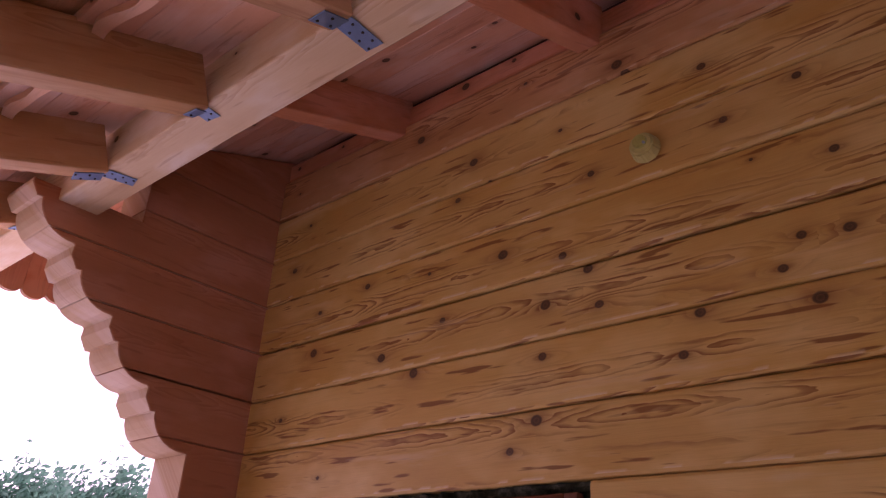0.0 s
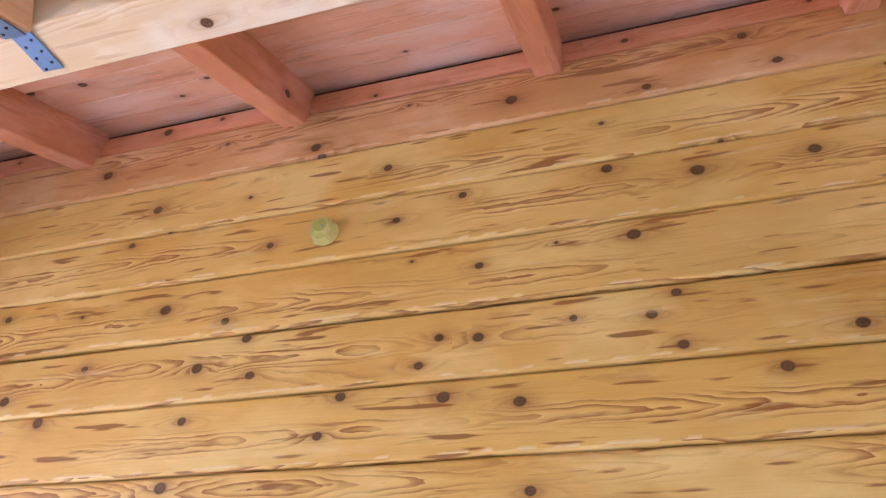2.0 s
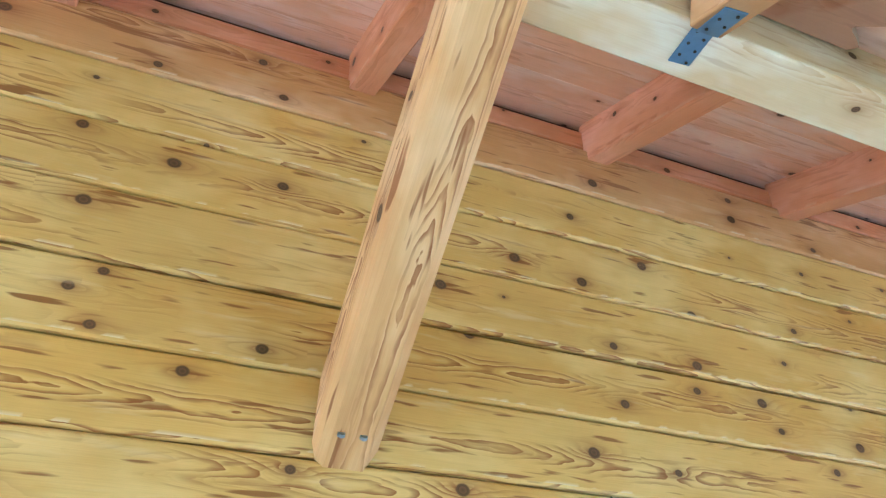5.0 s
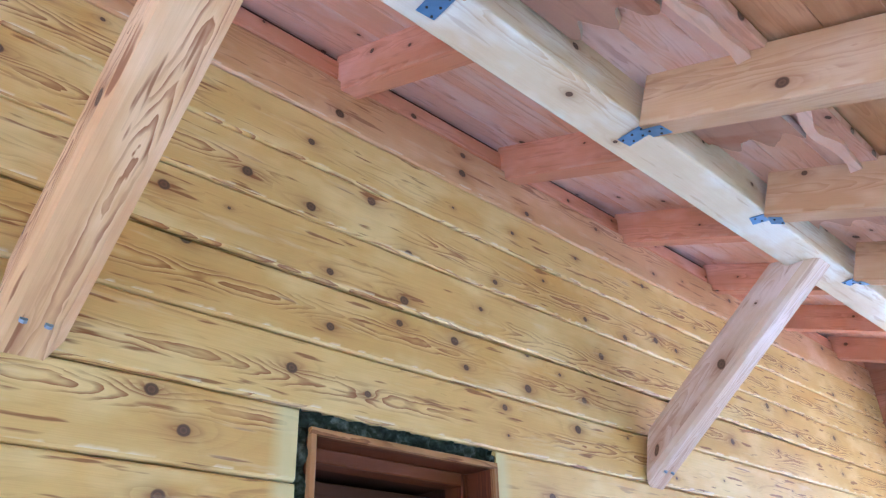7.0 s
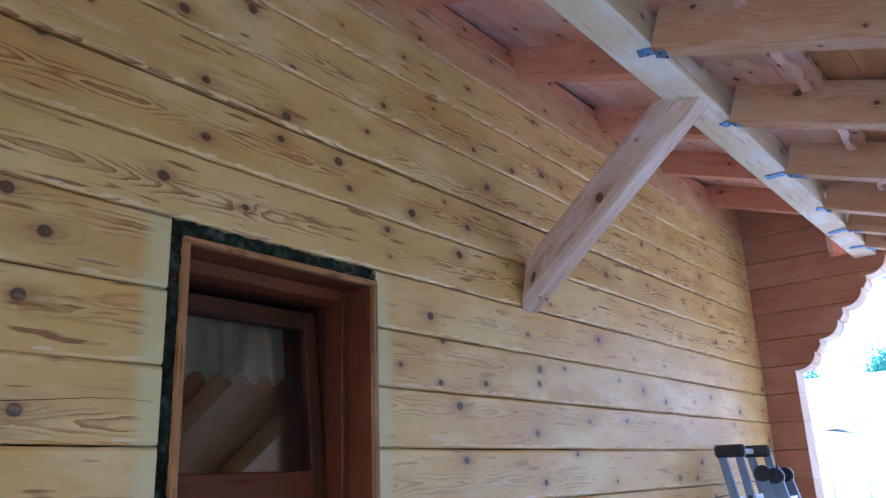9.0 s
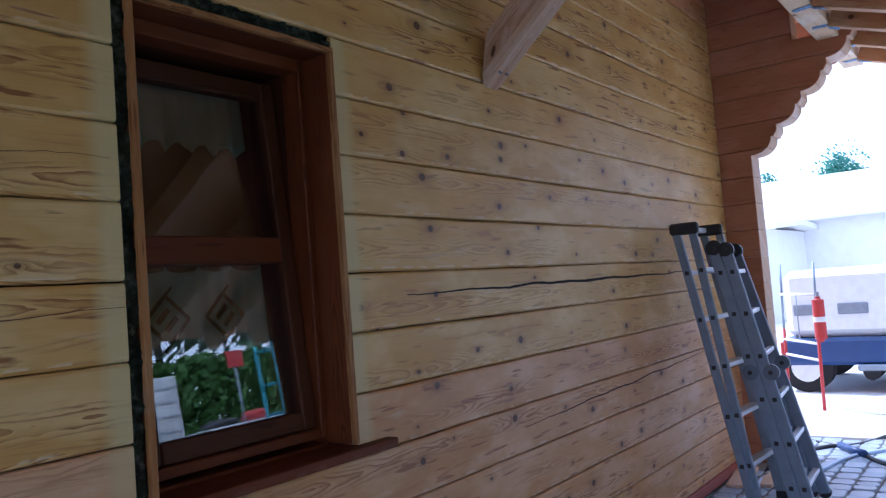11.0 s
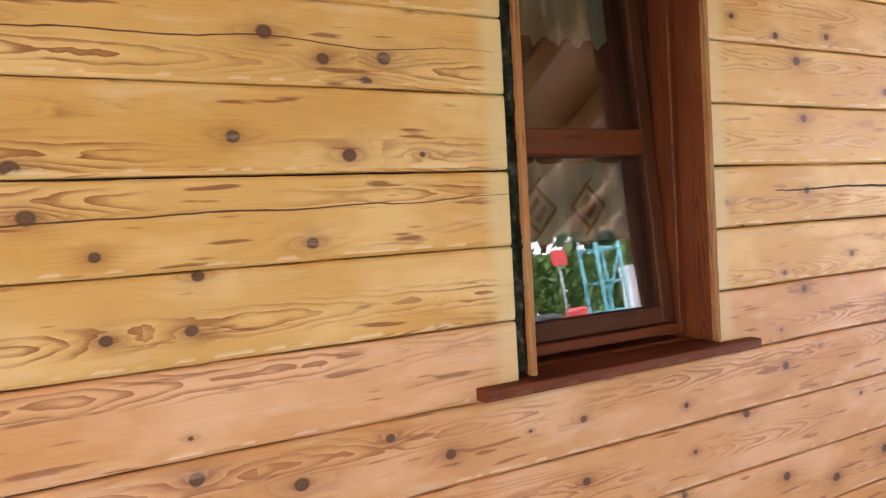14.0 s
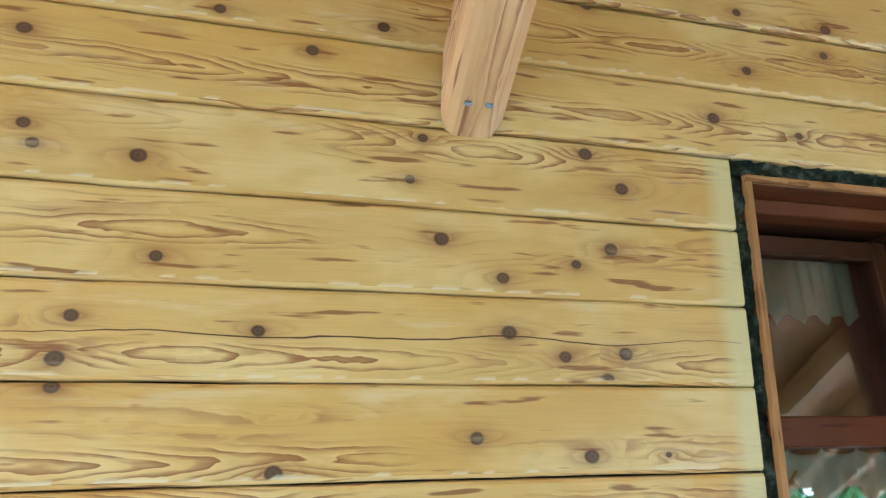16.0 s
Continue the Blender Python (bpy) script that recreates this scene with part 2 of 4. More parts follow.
WING = pine("pine_wing", (0.48, 0.215, 0.105), (0.29, 0.1, 0.045), (0.41, 0.17, 0.08), bands=7.0, vigour=0.4, wear=0.2)
TRIM = pine("pine_window", (0.165, 0.038, 0.006), (0.085, 0.017, 0.003), (0.13, 0.028, 0.005), bands=5.0, rough=0.55, wear=0.05)
# Weathered window pine, darkened further: shade of the deep-set sash put into the colour.
SASH = pine("pine_sash_weathered_shaded", (0.085, 0.024, 0.007), (0.045, 0.013, 0.004), (0.07, 0.02, 0.006), bands=5.0, rough=0.6, wear=0.05)
RAWEDGE = pine("pine_edge", (0.4, 0.185, 0.05), (0.2, 0.075, 0.02), (0.32, 0.135, 0.035))
REDBASE = plain("red_plinth", (0.42, 0.13, 0.1), 0.75, 0, 0.5, 9)
def foam_material():
    g = Graph("sealing_foam")
    at = g.place()
    n = g.noise(at, 26.0, 4.0, 0.65)
    f = g.noise(at, 140.0, 3.0, 0.6)
    col = g.ramp(n, [(0.36, (0.016, 0.02, 0.014)), (0.52, (0.055, 0.066, 0.045)), (0.66, (0.2, 0.21, 0.16)), (0.78, (0.4, 0.38, 0.28))])
    return g.done(col, 0.95, f, 0.7, 0.004)


FOAM = foam_material()
BACKING = plain("dark_backing", (0.03, 0.022, 0.016), 0.95)
# Zinc with the blue reflection of the sky put into its colour.
ZINC = plain("zinc_plate_sky_blue", (0.17, 0.3, 0.52), 0.38, 0.55, 0.35, 30)
STEEL = plain("galvanised_steel", (0.33, 0.38, 0.44), 0.42, 0.7, 0.3, 20)
# The ladder's metal; blue of the reflected sky is put into the colour.
ALU = plain("aluminium", (0.27, 0.32, 0.4), 0.45, 0.6, 0.35, 15)
GREYJOINT = plain("grey_joint", (0.17, 0.2, 0.25), 0.5, 0.3)
DARKPLASTIC = plain("black_plastic", (0.018, 0.018, 0.02), 0.45, 0, 0.2, 20)
CABLE = plain("black_rubber", (0.02, 0.02, 0.024), 0.5)
# Grey plastic with its bluish highlights put into the whole colour.
BLUEGLINT = plain("grey_conduit_blue_glint", (0.46, 0.56, 0.74), 0.3, 0.2)
LIME = plain("lime_plastic", (0.5, 0.62, 0.08), 0.4)
YELLOWCAP = plain("yellowed_plastic", (0.6, 0.55, 0.2), 0.35, 0, 0.5, 40)
WHITE = plain("white_paint", (0.83, 0.84, 0.83), 0.5, 0, 0.2)
REDPAINT = plain("red_paint", (0.5, 0.04, 0.035), 0.4)
BLUEPAINT = plain("blue_paint", (0.03, 0.07, 0.2), 0.3)
TYRE = plain("tyre_rubber", (0.02, 0.02, 0.02), 0.8)
PLASTER = plain("pale_render", (0.84, 0.83, 0.81), 0.9, 0, 0.12, 3)
TILE = plain("roof_tile", (0.3, 0.13, 0.09), 0.8, 0, 0.4, 5)
# One even dark brown for the room's floor, back and ceiling.
DARKROOM = plain("dark_room_lining", (0.1, 0.085, 0.07), 0.9)
BARK = varied("bark", (0.11, 0.075, 0.05), (0.16, 0.12, 0.08), 0.9, 20, 0.8)
def leafy(name, color, other):
    """Thin leaves: part of the light passes through them."""
    g = Graph(name)
    col = g.mix(g.ramp(g.noise(g.place(), 5.0, 3.0), [(0.35, 0.0), (0.65, 1.0)]), color, other)
    mat = g.done(col, 0.6)
    through_leaf = g.nodes.new("ShaderNodeBsdfTranslucent")
    g.links.new(col, through_leaf.inputs[0])
    both = g.nodes.new("ShaderNodeMixShader")
    both.inputs[0].default_value = 0.45
    g.links.new(g.bsdf.outputs[0], both.inputs[1])
    g.links.new(through_leaf.outputs[0], both.inputs[2])
    g.links.new(both.outputs[0], g.nodes["Material Output"].inputs[0])
    return mat


LEAF = leafy("leaves", (0.05, 0.1, 0.03), (0.09, 0.15, 0.04))
# Far leaves: distance haze and glare are put into a lighter, bluer green.
HAZELEAF = leafy("hazed_leaves", (0.06, 0.2, 0.15), (0.1, 0.28, 0.2))
HEDGE = leafy("hedge_leaves", (0.09, 0.19, 0.045), (0.12, 0.24, 0.06))
# Grey concrete; the skylight's blue sheen is put into both tones.
STONE = varied("grey_paver_sky_tint", (0.45, 0.54, 0.68), (0.58, 0.66, 0.78), 0.24, 30, 0.4)
SANDJOINT = plain("sand_joint", (0.16, 0.155, 0.145), 0.95, 0, 0.5, 30, 0.6)
CYAN = plain("turquoise_paint", (0.08, 0.36, 0.42), 0.45)


def ground_material():
    g = Graph("pale_yard")
    at = g.place()
    n = g.noise(at, 0.6, 6.0, 0.6)
    f = g.noise(at, 40.0, 4.0, 0.7)
    col = g.mix(g.ramp(n, [(0.3, 0.0), (0.7, 1.0)]), (0.68, 0.67, 0.65), (0.76, 0.75, 0.73))
    return g.done(g.mix(g.ramp(f, [(0.4, 0.0), (0.75, 0.5)]), col, (0.5, 0.49, 0.47)), 0.9, f, 0.6, 0.006)


def cloth_material():
    g = Graph("white_net_curtain")
    at = g.place()
    w = g.noise(at, 300.0, 1.0)
    g.bsdf.inputs["Alpha"].default_value = 0.85
    return g.done(g.mix(g.ramp(w, [(0.4, 0.0), (0.7, 0.4)]), (0.42, 0.6, 0.56), (0.3, 0.45, 0.42)), 0.9, w, 0.2, 0.001)


def glass_material():
    g = Graph("window_glass")
    g.bsdf.inputs["Transmission Weight"].default_value = 1.0
    g.bsdf.inputs["IOR"].default_value = 1.65
    return g.done((0.94, 0.97, 0.95), 0.0)


YARD, NET, GLASS = ground_material(), cloth_material(), glass_material()


# ---- building helpers ----
def link_mesh(name, mesh, material, parent=None, label=""):
    mesh.materials.append(material)
    ob = new(name, mesh)
    if parent:
        ob.parent = parent
    return tagged(ob, label)


def part(name, bm, material, parent=None, label=""):
    """Links a bmesh as one mesh object, under a thing or a part."""
    mesh = bpy.data.meshes.new(name)
    bm.to_mesh(mesh)
    bm.free()
    return link_mesh(name, mesh, material, parent, label)


def thing(name, at=(0, 0, 0), label="", category="", group="", kind=""):
    ob = new(name)
    ob.location = at
    return tagged(ob, label, category, group, kind)


def box(bm, lo, hi, bevel=0.0, m=None):
    """An axis-aligned block with eased edges, added to bm."""
    size, mid = [b - a for a, b in zip(lo, hi)], [(a + b) / 2 for a, b in zip(lo, hi)]
    got = bmesh.ops.create_cube(bm, size=1.0, matrix=Matrix.Translation(mid) @ Matrix.Diagonal((*size, 1)))
    vs = got["verts"]
    if bevel:
        es = list({e for v in vs for e in v.link_edges})
        out = bmesh.ops.bevel(bm, geom=es, offset=bevel, segments=1, affect="EDGES")
        vs = list({v for f in out["faces"] for v in f.verts} | {v for v in vs if v.is_valid})
    if m is not None:
        bmesh.ops.transform(bm, matrix=m, verts=vs)
    return bm


def block(name, lo, hi, material, parent=None, bevel=0.003, label=""):
    return part(name, box(bmesh.new(), lo, hi, bevel), material, parent, label)


def tube(bm, points, radius, sides=8):
    """A round bar or cable along points."""
    points = [Vector(p) for p in points]
    rings = []
    for i, p in enumerate(points):
        way = (points[min(i + 1, len(points) - 1)] - points[max(i - 1, 0)]).normalized()
        side = way.orthogonal().normalized() if abs(way.z) > 0.95 else way.cross(Vector((0, 0, 1))).normalized()
        up = side.cross(way)
        rings.append([bm.verts.new(p + radius * (math.cos(a) * side + math.sin(a) * up)) for a in (2 * math.pi * k / sides for k in range(sides))])
    for a, b in zip(rings, rings[1:]):
        for k in range(sides):
            f = bm.faces.new((a[k], a[(k + 1) % sides], b[(k + 1) % sides], b[k]))
            f.smooth = True
    bm.faces.new(rings[0][::-1])
    bm.faces.new(rings[-1])
    return bm


def disc(bm, centre, radius, height, axis="z", sides=24, bevel=0.0):
    """A cylinder with its middle at centre."""
    turn = {"x": pose(0, 0, 0, 0, 90, 0), "y": pose(0, 0, 0, 90, 0, 0), "z": Matrix()}[axis]
    bmesh.ops.create_cone(bm, cap_ends=True, segments=sides, radius1=radius, radius2=radius, depth=height, matrix=Matrix.Translation(centre) @ turn)
    return bm


rng = random.Random(11)


def timber(name, length, width, height, material, m, parent=None, label="", knots=(), ease=0.006, step=0.06, seed=None, filler=1.0, wavy=0.0, skew=(0.0, 0.0), cut=(0, 0)):
    """A squared timber along local x (0..length), y across (0..width), z up (0..height), with grain and knot fields on its faces.
    knots: (x, height of the knot, radius) on the y = 0 face. skew: how far each end leans per metre of height."""
    seed = rng.uniform(0, 50) if seed is None else seed
    cols = max(2, round(length / step) + 1)
    e = ease
    rows = max(1, round(height / 0.03))
    prof = [(0, e)] + [(0, e + (height - 2 * e) * k / rows) for k in range(1, rows)] + [(0, height - e), (0.35 * e, height - 0.3 * e), (e, height), (width - e, height),
            (width, height - e), (width, e), (width - e, 0), (e, 0), (0.35 * e, 0.3 * e)]
    at, run = [0.0], 0.0
    for (a, b), (c, d) in zip(prof, prof[1:] + prof[:1]):
        run += math.hypot(c - a, d - b)
        at.append(run)
    start = e                                       # v equals the height on the front face
    spots = list(knots)
    x = rng.uniform(0.05, 0.5)
    while x < length:
        z = rng.uniform(0.15, 0.85) * height
        if filler and all(abs(x - k[0]) > 0.16 or abs(z - k[1]) > 0.07 for k in spots):
            spots.append((x, z, rng.choice((0.005, 0.007, 0.009, 0.012, 0.016))))
        x += rng.uniform(0.18, 0.6) / max(filler, 0.01)
    others = [(rng.uniform(0, length), rng.uniform(height + 0.02, run), rng.choice((0.007, 0.01, 0.014))) for _ in range(int(length * 2.5 * min(1, filler)))]
    spots += others
    spots = np.array(spots) if spots else np.zeros((0, 3))
    verts, faces = [], []
    n = len(prof)
    for i in range(cols):
        x = length * i / (cols - 1)
        for a, b in prof:
            dy = wavy * (noise.noise((x * 3.0, b * 2.0, seed)) + 0.5 * noise.noise((x * 11.0, b * 2.0, seed + 5))) if wavy and (b < 2 * e or b > height - 2 * e) else 0.0
            lean = skew[0] * (1 - i / (cols - 1)) + skew[1] * i / (cols - 1)
            verts.append((x + lean * b, a, b + dy))
    grain, field, rims = [], [], []
    def corner(i, k, spot):
        u, v = length * i / (cols - 1), start + at[k]
        rims.extend((min(u if cut[0] else 9.0, length - u if cut[1] else 9.0), 1.0 if cut[0] or cut[1] else 0.0, 0.0))
        grain.extend((u, v, seed))
        field.extend((u - spot[0], v - spot[1], spot[2]) if spot is not None else (0, 0, 0))
    for i in range(cols - 1):
        for k in range(n):
            faces.append((i * n + k, (i + 1) * n + k, (i + 1) * n + (k + 1) % n, i * n + (k + 1) % n))
            spot = None
            if len(spots):
                cu, cv = length * (i + 0.5) / (cols - 1), start + (at[k] + at[k + 1]) / 2
                d = np.hypot((spots[:, 0] - cu) * 0.4, spots[:, 1] - cv) / spots[:, 2] ** 0.5
                spot = spots[int(d.argmin())]
            for ii, kk in ((i, k), (i + 1, k), (i + 1, k + 1), (i, k + 1)):
                corner(ii, kk, spot)
    for i, order in ((0, range(n)), (cols - 1, range(n - 1, -1, -1))):
        faces.append(tuple(i * n + k for k in order))
        for k in order:
            a, b = prof[k]
            grain.extend((a * 0.3, b + 3 * a, seed + 9))
            field.extend((0, 0, 0))
            rims.extend((9.0, 0.0, 0.0))
    mesh = bpy.data.meshes.new(name)
    mesh.from_pydata(verts, [], faces)
    mesh.attributes.new("grain", "FLOAT_VECTOR", "CORNER").data.foreach_set("vector", grain)
    mesh.attributes.new("knot", "FLOAT_VECTOR", "CORNER").data.foreach_set("vector", field)
    mesh.attributes.new("rim", "FLOAT_VECTOR", "CORNER").data.foreach_set("vector", rims)
    mesh.update()
    ob = link_mesh(name, mesh, material, parent, label)
    ob.matrix_local = m
    return ob


def outline(bm, pts, thick, axis="x"):
    """A plate of that thickness from an outline in the plane across axis, from 0 along the axis."""
    make = {"x": lambda a, b, t: (t, a, b), "y": lambda a, b, t: (a, t, b), "z": lambda a, b, t: (a, b, t)}[axis]
    one = [bm.verts.new(make(a, b, 0)) for a, b in pts]
    two = [bm.verts.new(make(a, b, thick)) for a, b in pts]
    bm.faces.new(one)
    bm.faces.new(two[::-1])
    for k in range(len(pts)):
        bm.faces.new((one[k], two[k], two[(k + 1) % len(pts)], one[(k + 1) % len(pts)]))
    bmesh.ops.recalc_face_normals(bm, faces=bm.faces[:])
    return bm


def grained(ob, seed=0.0, scale=1.0):
    """Grain for a shaped board: along its longest side."""
    mesh = ob.data
    co = np.empty(len(mesh.vertices) * 3)
    mesh.vertices.foreach_get("co", co)
    co = co.reshape(-1, 3)
    order = np.argsort(np.ptp(co, axis=0))[::-1]
    idx = np.empty(len(mesh.loops), int)
    mesh.loops.foreach_get("vertex_index", idx)
    p = co[idx][:, order]
    g = np.stack([p[:, 0], p[:, 1] + p[:, 2], np.full(len(p), seed)], 1)
    mesh.attributes.new("grain", "FLOAT_VECTOR", "CORNER").data.foreach_set("vector", g.ravel())
    return ob


# ---- the plan ----
LEFT, RIGHT = -3.387, 5.215          # inner faces of the two wing walls
PITCH, TOP = 0.1913, 3.3783          # height of one board, top of the board wall
JOINTS = [TOP - PITCH * k for k in range(18)]
PLINTH = 0.066
WX0, WX1, WZ0, WZ1 = 0.452, 1.208, 0.925, JOINTS[6]
DX0, DX1, DZ1 = -2.90, -1.934, JOINTS[7]
KNOTS = {}


def knots(course, *spots):
    """Where the large knots sit in a course of the board wall: (x, height above its foot)."""
    KNOTS[course] = spots


knots(0, (-2.59, 0.09), (-1.8, 0.04), (-1.18, 0.08), (-0.54, 0.15), (-0.47, 0.04), (0.54, 0.05), (1.12, 0.15), (1.48, 0.03))
knots(1, (-1.55, 0.1))
knots(2, (-2.4, 0.16), (-1.9, 0.08), (-1.51, 0.1), (-1.32, 0.15), (-0.93, 0.16), (-0.71, 0.11), (-0.44, 0.12), (0.23, 0.07), (0.45, 0.04), (0.68, 0.15), (0.84, 0.01), (1.26, 0.04), (1.8, 0.04), (2.08, 0.03), (2.5, 0.07))
knots(3, (-2.8, 0.14), (-2.21, 0.1), (-2, 0.04), (-1.27, 0.11), (-0.88, 0.14), (-0, 0.12), (0.53, 0.04), (0.82, 0.03), (1.88, 0.09), (3.6, 0.18), (3.67, 0.05), (4.21, 0.12))
knots(4, (-2.44, 0.13), (-1.92, 0.17), (-1.89, 0.06), (-1.42, 0.04), (-1.37, 0.11), (-1.27, 0.1), (-0.86, 0.11), (-0.8, 0.03), (-0.8, 0.16), (-0.44, 0.04), (0.08, 0.18), (0.54, 0.06), (0.8, 0.14), (1.04, 0.14), (1.09, 0.06), (1.4, 0.05), (1.41, 0.18), (1.73, 0.07), (2.36, 0.15), (2.89, 0.09))
knots(5, (-2.55, 0.17), (-2.07, 0.14), (-1.62, 0.17), (-1.17, 0.12), (-0.6, 0.15), (0.68, 0.08), (1.27, 0.15), (1.67, 0.14))
knots(6, (-2.09, 0.16), (-1.15, 0.11), (-1.13, 0.07), (-0.38, 0.06), (-0.35, 0.16), (0.05, 0.16), (0.14, 0.08))
knots(7, (-0.89, 0.05), (-0.31, 0.12), (-0.17, 0.04), (0.01, 0.08), (0.1, 0.12), (1.53, 0.03), (1.55, 0.18), (2.18, 0.07), (2.19, 0.13), (3.18, 0.1))
knots(8, (-1.05, 0.04), (-1.03, 0.12), (-0.69, 0.1), (-0.16, 0.11), (-0.03, 0.06), (0.07, 0.01), (0.12, 0.07), (2.14, 0.06), (2.58, 0.12))
knots(9, (-1.05, 0.18), (-0.65, 0.02), (-0.24, 0.08), (0.02, 0.04), (1.66, 0.15), (2.45, 0.17), (3.76, 0.04))
knots(10, (-0.63, 0.12), (-0.52, 0.04), (-0.08, 0.04))
knots(11, (-0.51, 0.07), (-0.35, 0.07), (-0.33, 0.18))
knots(12, (1.63, 0.16), (2.12, 0.08))
knots(13, (-0.36, 0.15), (-0.14, 0.09), (0.08, 0.15), (0.24, 0.08), (0.66, 0.09), (1.52, 0.11), (2.13, 0.15), (2.83, 0.07))
knots(14, (0.66, 0.11), (1.32, 0.18), (3.38, 0.06))
knots(15, (1.03, 0.18), (1.77, 0.07), (2.52, 0.11))
knots(16, (2.31, 0.07))

# ---- ground ----
bm = bmesh.new()
bmesh.ops.create_grid(bm, x_segments=40, y_segments=40, size=1.0, matrix=Matrix.Diagonal((400, 400, 1, 1)) @ Matrix.Translation((0, 0, 0)))
for v in bm.verts:
    v.co.z = -0.035
tagged(part("ground", bm, YARD), "pale sunlit concrete and gravel yard", "ground", kind="structure")

GRASS = varied("lawn", (0.05, 0.085, 0.025), (0.08, 0.11, 0.035), 0.9, 3, 0.5)
bm = bmesh.new()
# The middle strip, out of view, is added to cut bounce onto the wall.
for x0, x1, y0, y1 in ((-60, -2.6, -60, -4.4), (-2.6, 4.5, -60, -2.85), (4.5, 60, -60, -11.5)):
    bm.faces.new([bm.verts.new(p) for p in ((x0, y0, -0.02), (x1, y0, -0.02), (x1, y1, -0.02), (x0, y1, -0.02))])
tagged(part("lawn", bm, GRASS), "green mown lawn before the house, its unseen near strip added to dim the wall", "lawn", kind="structure")

# ---- board wall ----
wall = thing("wall_front", (0, 0, 0), "long honey-coloured wall of horizontal pine boards with knots", "wall", kind="structure")


def spans(z0, z1):
    """The stretches of a course that window and door leave free."""
    cuts = [(LEFT, RIGHT)]
    for a, b, lo, hi in ((WX0, WX1, WZ0, WZ1), (DX0, DX1, 0.0, DZ1)):
        if z0 < hi - 0.01 and z1 > lo + 0.01:
            cuts = [p for x0, x1 in cuts for p in (((x0, a), (b, x1)) if x0 < a and b < x1 else ((x0, x1),))]
    return cuts


for k in range(18):
    z1, z0 = JOINTS[k], max(TOP - PITCH * (k + 1), PLINTH)
    if z1 - z0 < 0.03:
        continue
    gap = 0.008 if k == 4 else 0.003
    for x0, x1 in spans(z0, z1):
        mine = [(x - x0, h, rng.choice((0.011, 0.0125, 0.014, 0.0165))) for x, h in KNOTS.get(k, ()) if x0 < x < x1]
        timber("board", x1 - x0, 0.045, z1 - z0 - gap, PINEPINK if k >= 12 or k == 0 else QUIET if x0 == WX1 else PINE, pose(x0, 0, z0), wall, knots=mine, ease=0.009, step=0.05, wavy=0.0025, filler=0.3 if x1 < 2.0 else 0.7, cut=(x0 == WX1, x1 == WX0))
for x0, x1, z0, z1 in ((LEFT, DX0 - 0.001, 0, DZ1), (DX1 + 0.001, WX0 - 0.001, 0, TOP), (WX0 - 0.001, WX1 + 0.001, 0, WZ0 - 0.02), (WX0 - 0.001, WX1 + 0.001, WZ1, TOP), (WX1 + 0.001, RIGHT, 0, TOP), (LEFT, DX1 + 0.001, DZ1, TOP)):
    block("backing", (x0, 0.046, z0), (x1, 0.19, z1), BACKING, wall, 0.0)
plinth = timber("plinth", RIGHT - LEFT, 0.06, PLINTH - 0.003, REDBASE, pose(LEFT, -0.012, 0.0), wall, "red-painted plinth strip", filler=0)


def crack(x0, x1, z, drop, width, seed, material):
    bm = bmesh.new()
    n = int((x1 - x0) / 0.03)
    row = []
    for i in range(n + 1):
        s = i / n
        w = width * (0.25 + math.sin(math.pi * s) * (0.5 + 0.5 * abs(noise.noise((i * 0.4, seed, 0)))))
        c = z - drop * s + 0.012 * noise.noise((i * 0.12, seed, 1)) + 0.003 * noise.noise((i * 0.8, seed, 4))
        row.append([bm.verts.new((x0 + (x1 - x0) * s, -0.0006, c + d * w)) for d in (-0.5, 0.5)])
    for a, b in zip(row, row[1:]):
        bm.faces.new((a[0], b[0], b[1], a[1]))
    return part("crack", bm, material, wall)


crack(1.5, 4.35, 1.382, -0.014, 0.015, 1.0, BACKING)
SEAM = plain("resin_seam", (0.11, 0.042, 0.014), 0.7)
crack(-1.2, 0.45, 1.372, -0.03, 0.005, 2.0, SEAM)
crack(2.2, 4.5, 0.80, -0.07, 0.009, 3.0, BACKING)
crack(-1.3, 0.43, 1.745, -0.01, 0.004, 5.0, SEAM)

# strips between the rafters, over the wall
SPACING, RAFTER_W = 0.823, 0.08
RAFTERS = [-2.755 + SPACING * k for k in range(10)]
SLOPE, RAFTER_Z, RAFTER_H = 0.35, 3.335, 0.165
EAVE = -3.9
DECK_Z = RAFTER_Z + RAFTER_H / math.cos(math.atan(SLOPE)) - 0.02
edges = [LEFT] + [e for x in RAFTERS for e in (x, x + RAFTER_W)] + [RIGHT]
for x0, x1 in zip(edges[::2], edges[1::2]):
    if x1 - x0 > 0.05:
        timber("eaves_board", x1 - x0, 0.03, DECK_Z - TOP - 0.03, ROSY, pose(x0, 0.016, TOP + 0.012), wall, "reddish strip closing the gap above the wall", ease=0.009)
        # near-black plate added to give the slot its thin shadow line
        block("eaves_gap_shade", (x0, 0.047, TOP - 0.005), (x1, 0.06, DECK_Z + 0.01), BACKING, wall, 0.0, "dark plate behind the strip, imitating the shadow in the slit")

# ---- roof: rafters, deck, purlin ----
roof = thing("roof", (0, 0, 3.3), "pitched porch roof of pine rafters and boards", "roof", kind="structure")
TILT = math.degrees(math.atan(SLOPE))


def sloped(x, y_from, z_from, along):
    """A pose whose local x runs down the slope towards the yard."""
    a = math.atan(SLOPE)
    return Matrix.Translation((x, y_from, z_from)) @ Matrix(((0, 1, 0, 0), (-math.cos(a), 0, -math.sin(a), 0), (-math.sin(a), 0, math.cos(a), 0), (0, 0, 0, 1)))


P_IN, P_OUT, P_Z, P_H = -0.725, -0.865, 2.90, 0.20
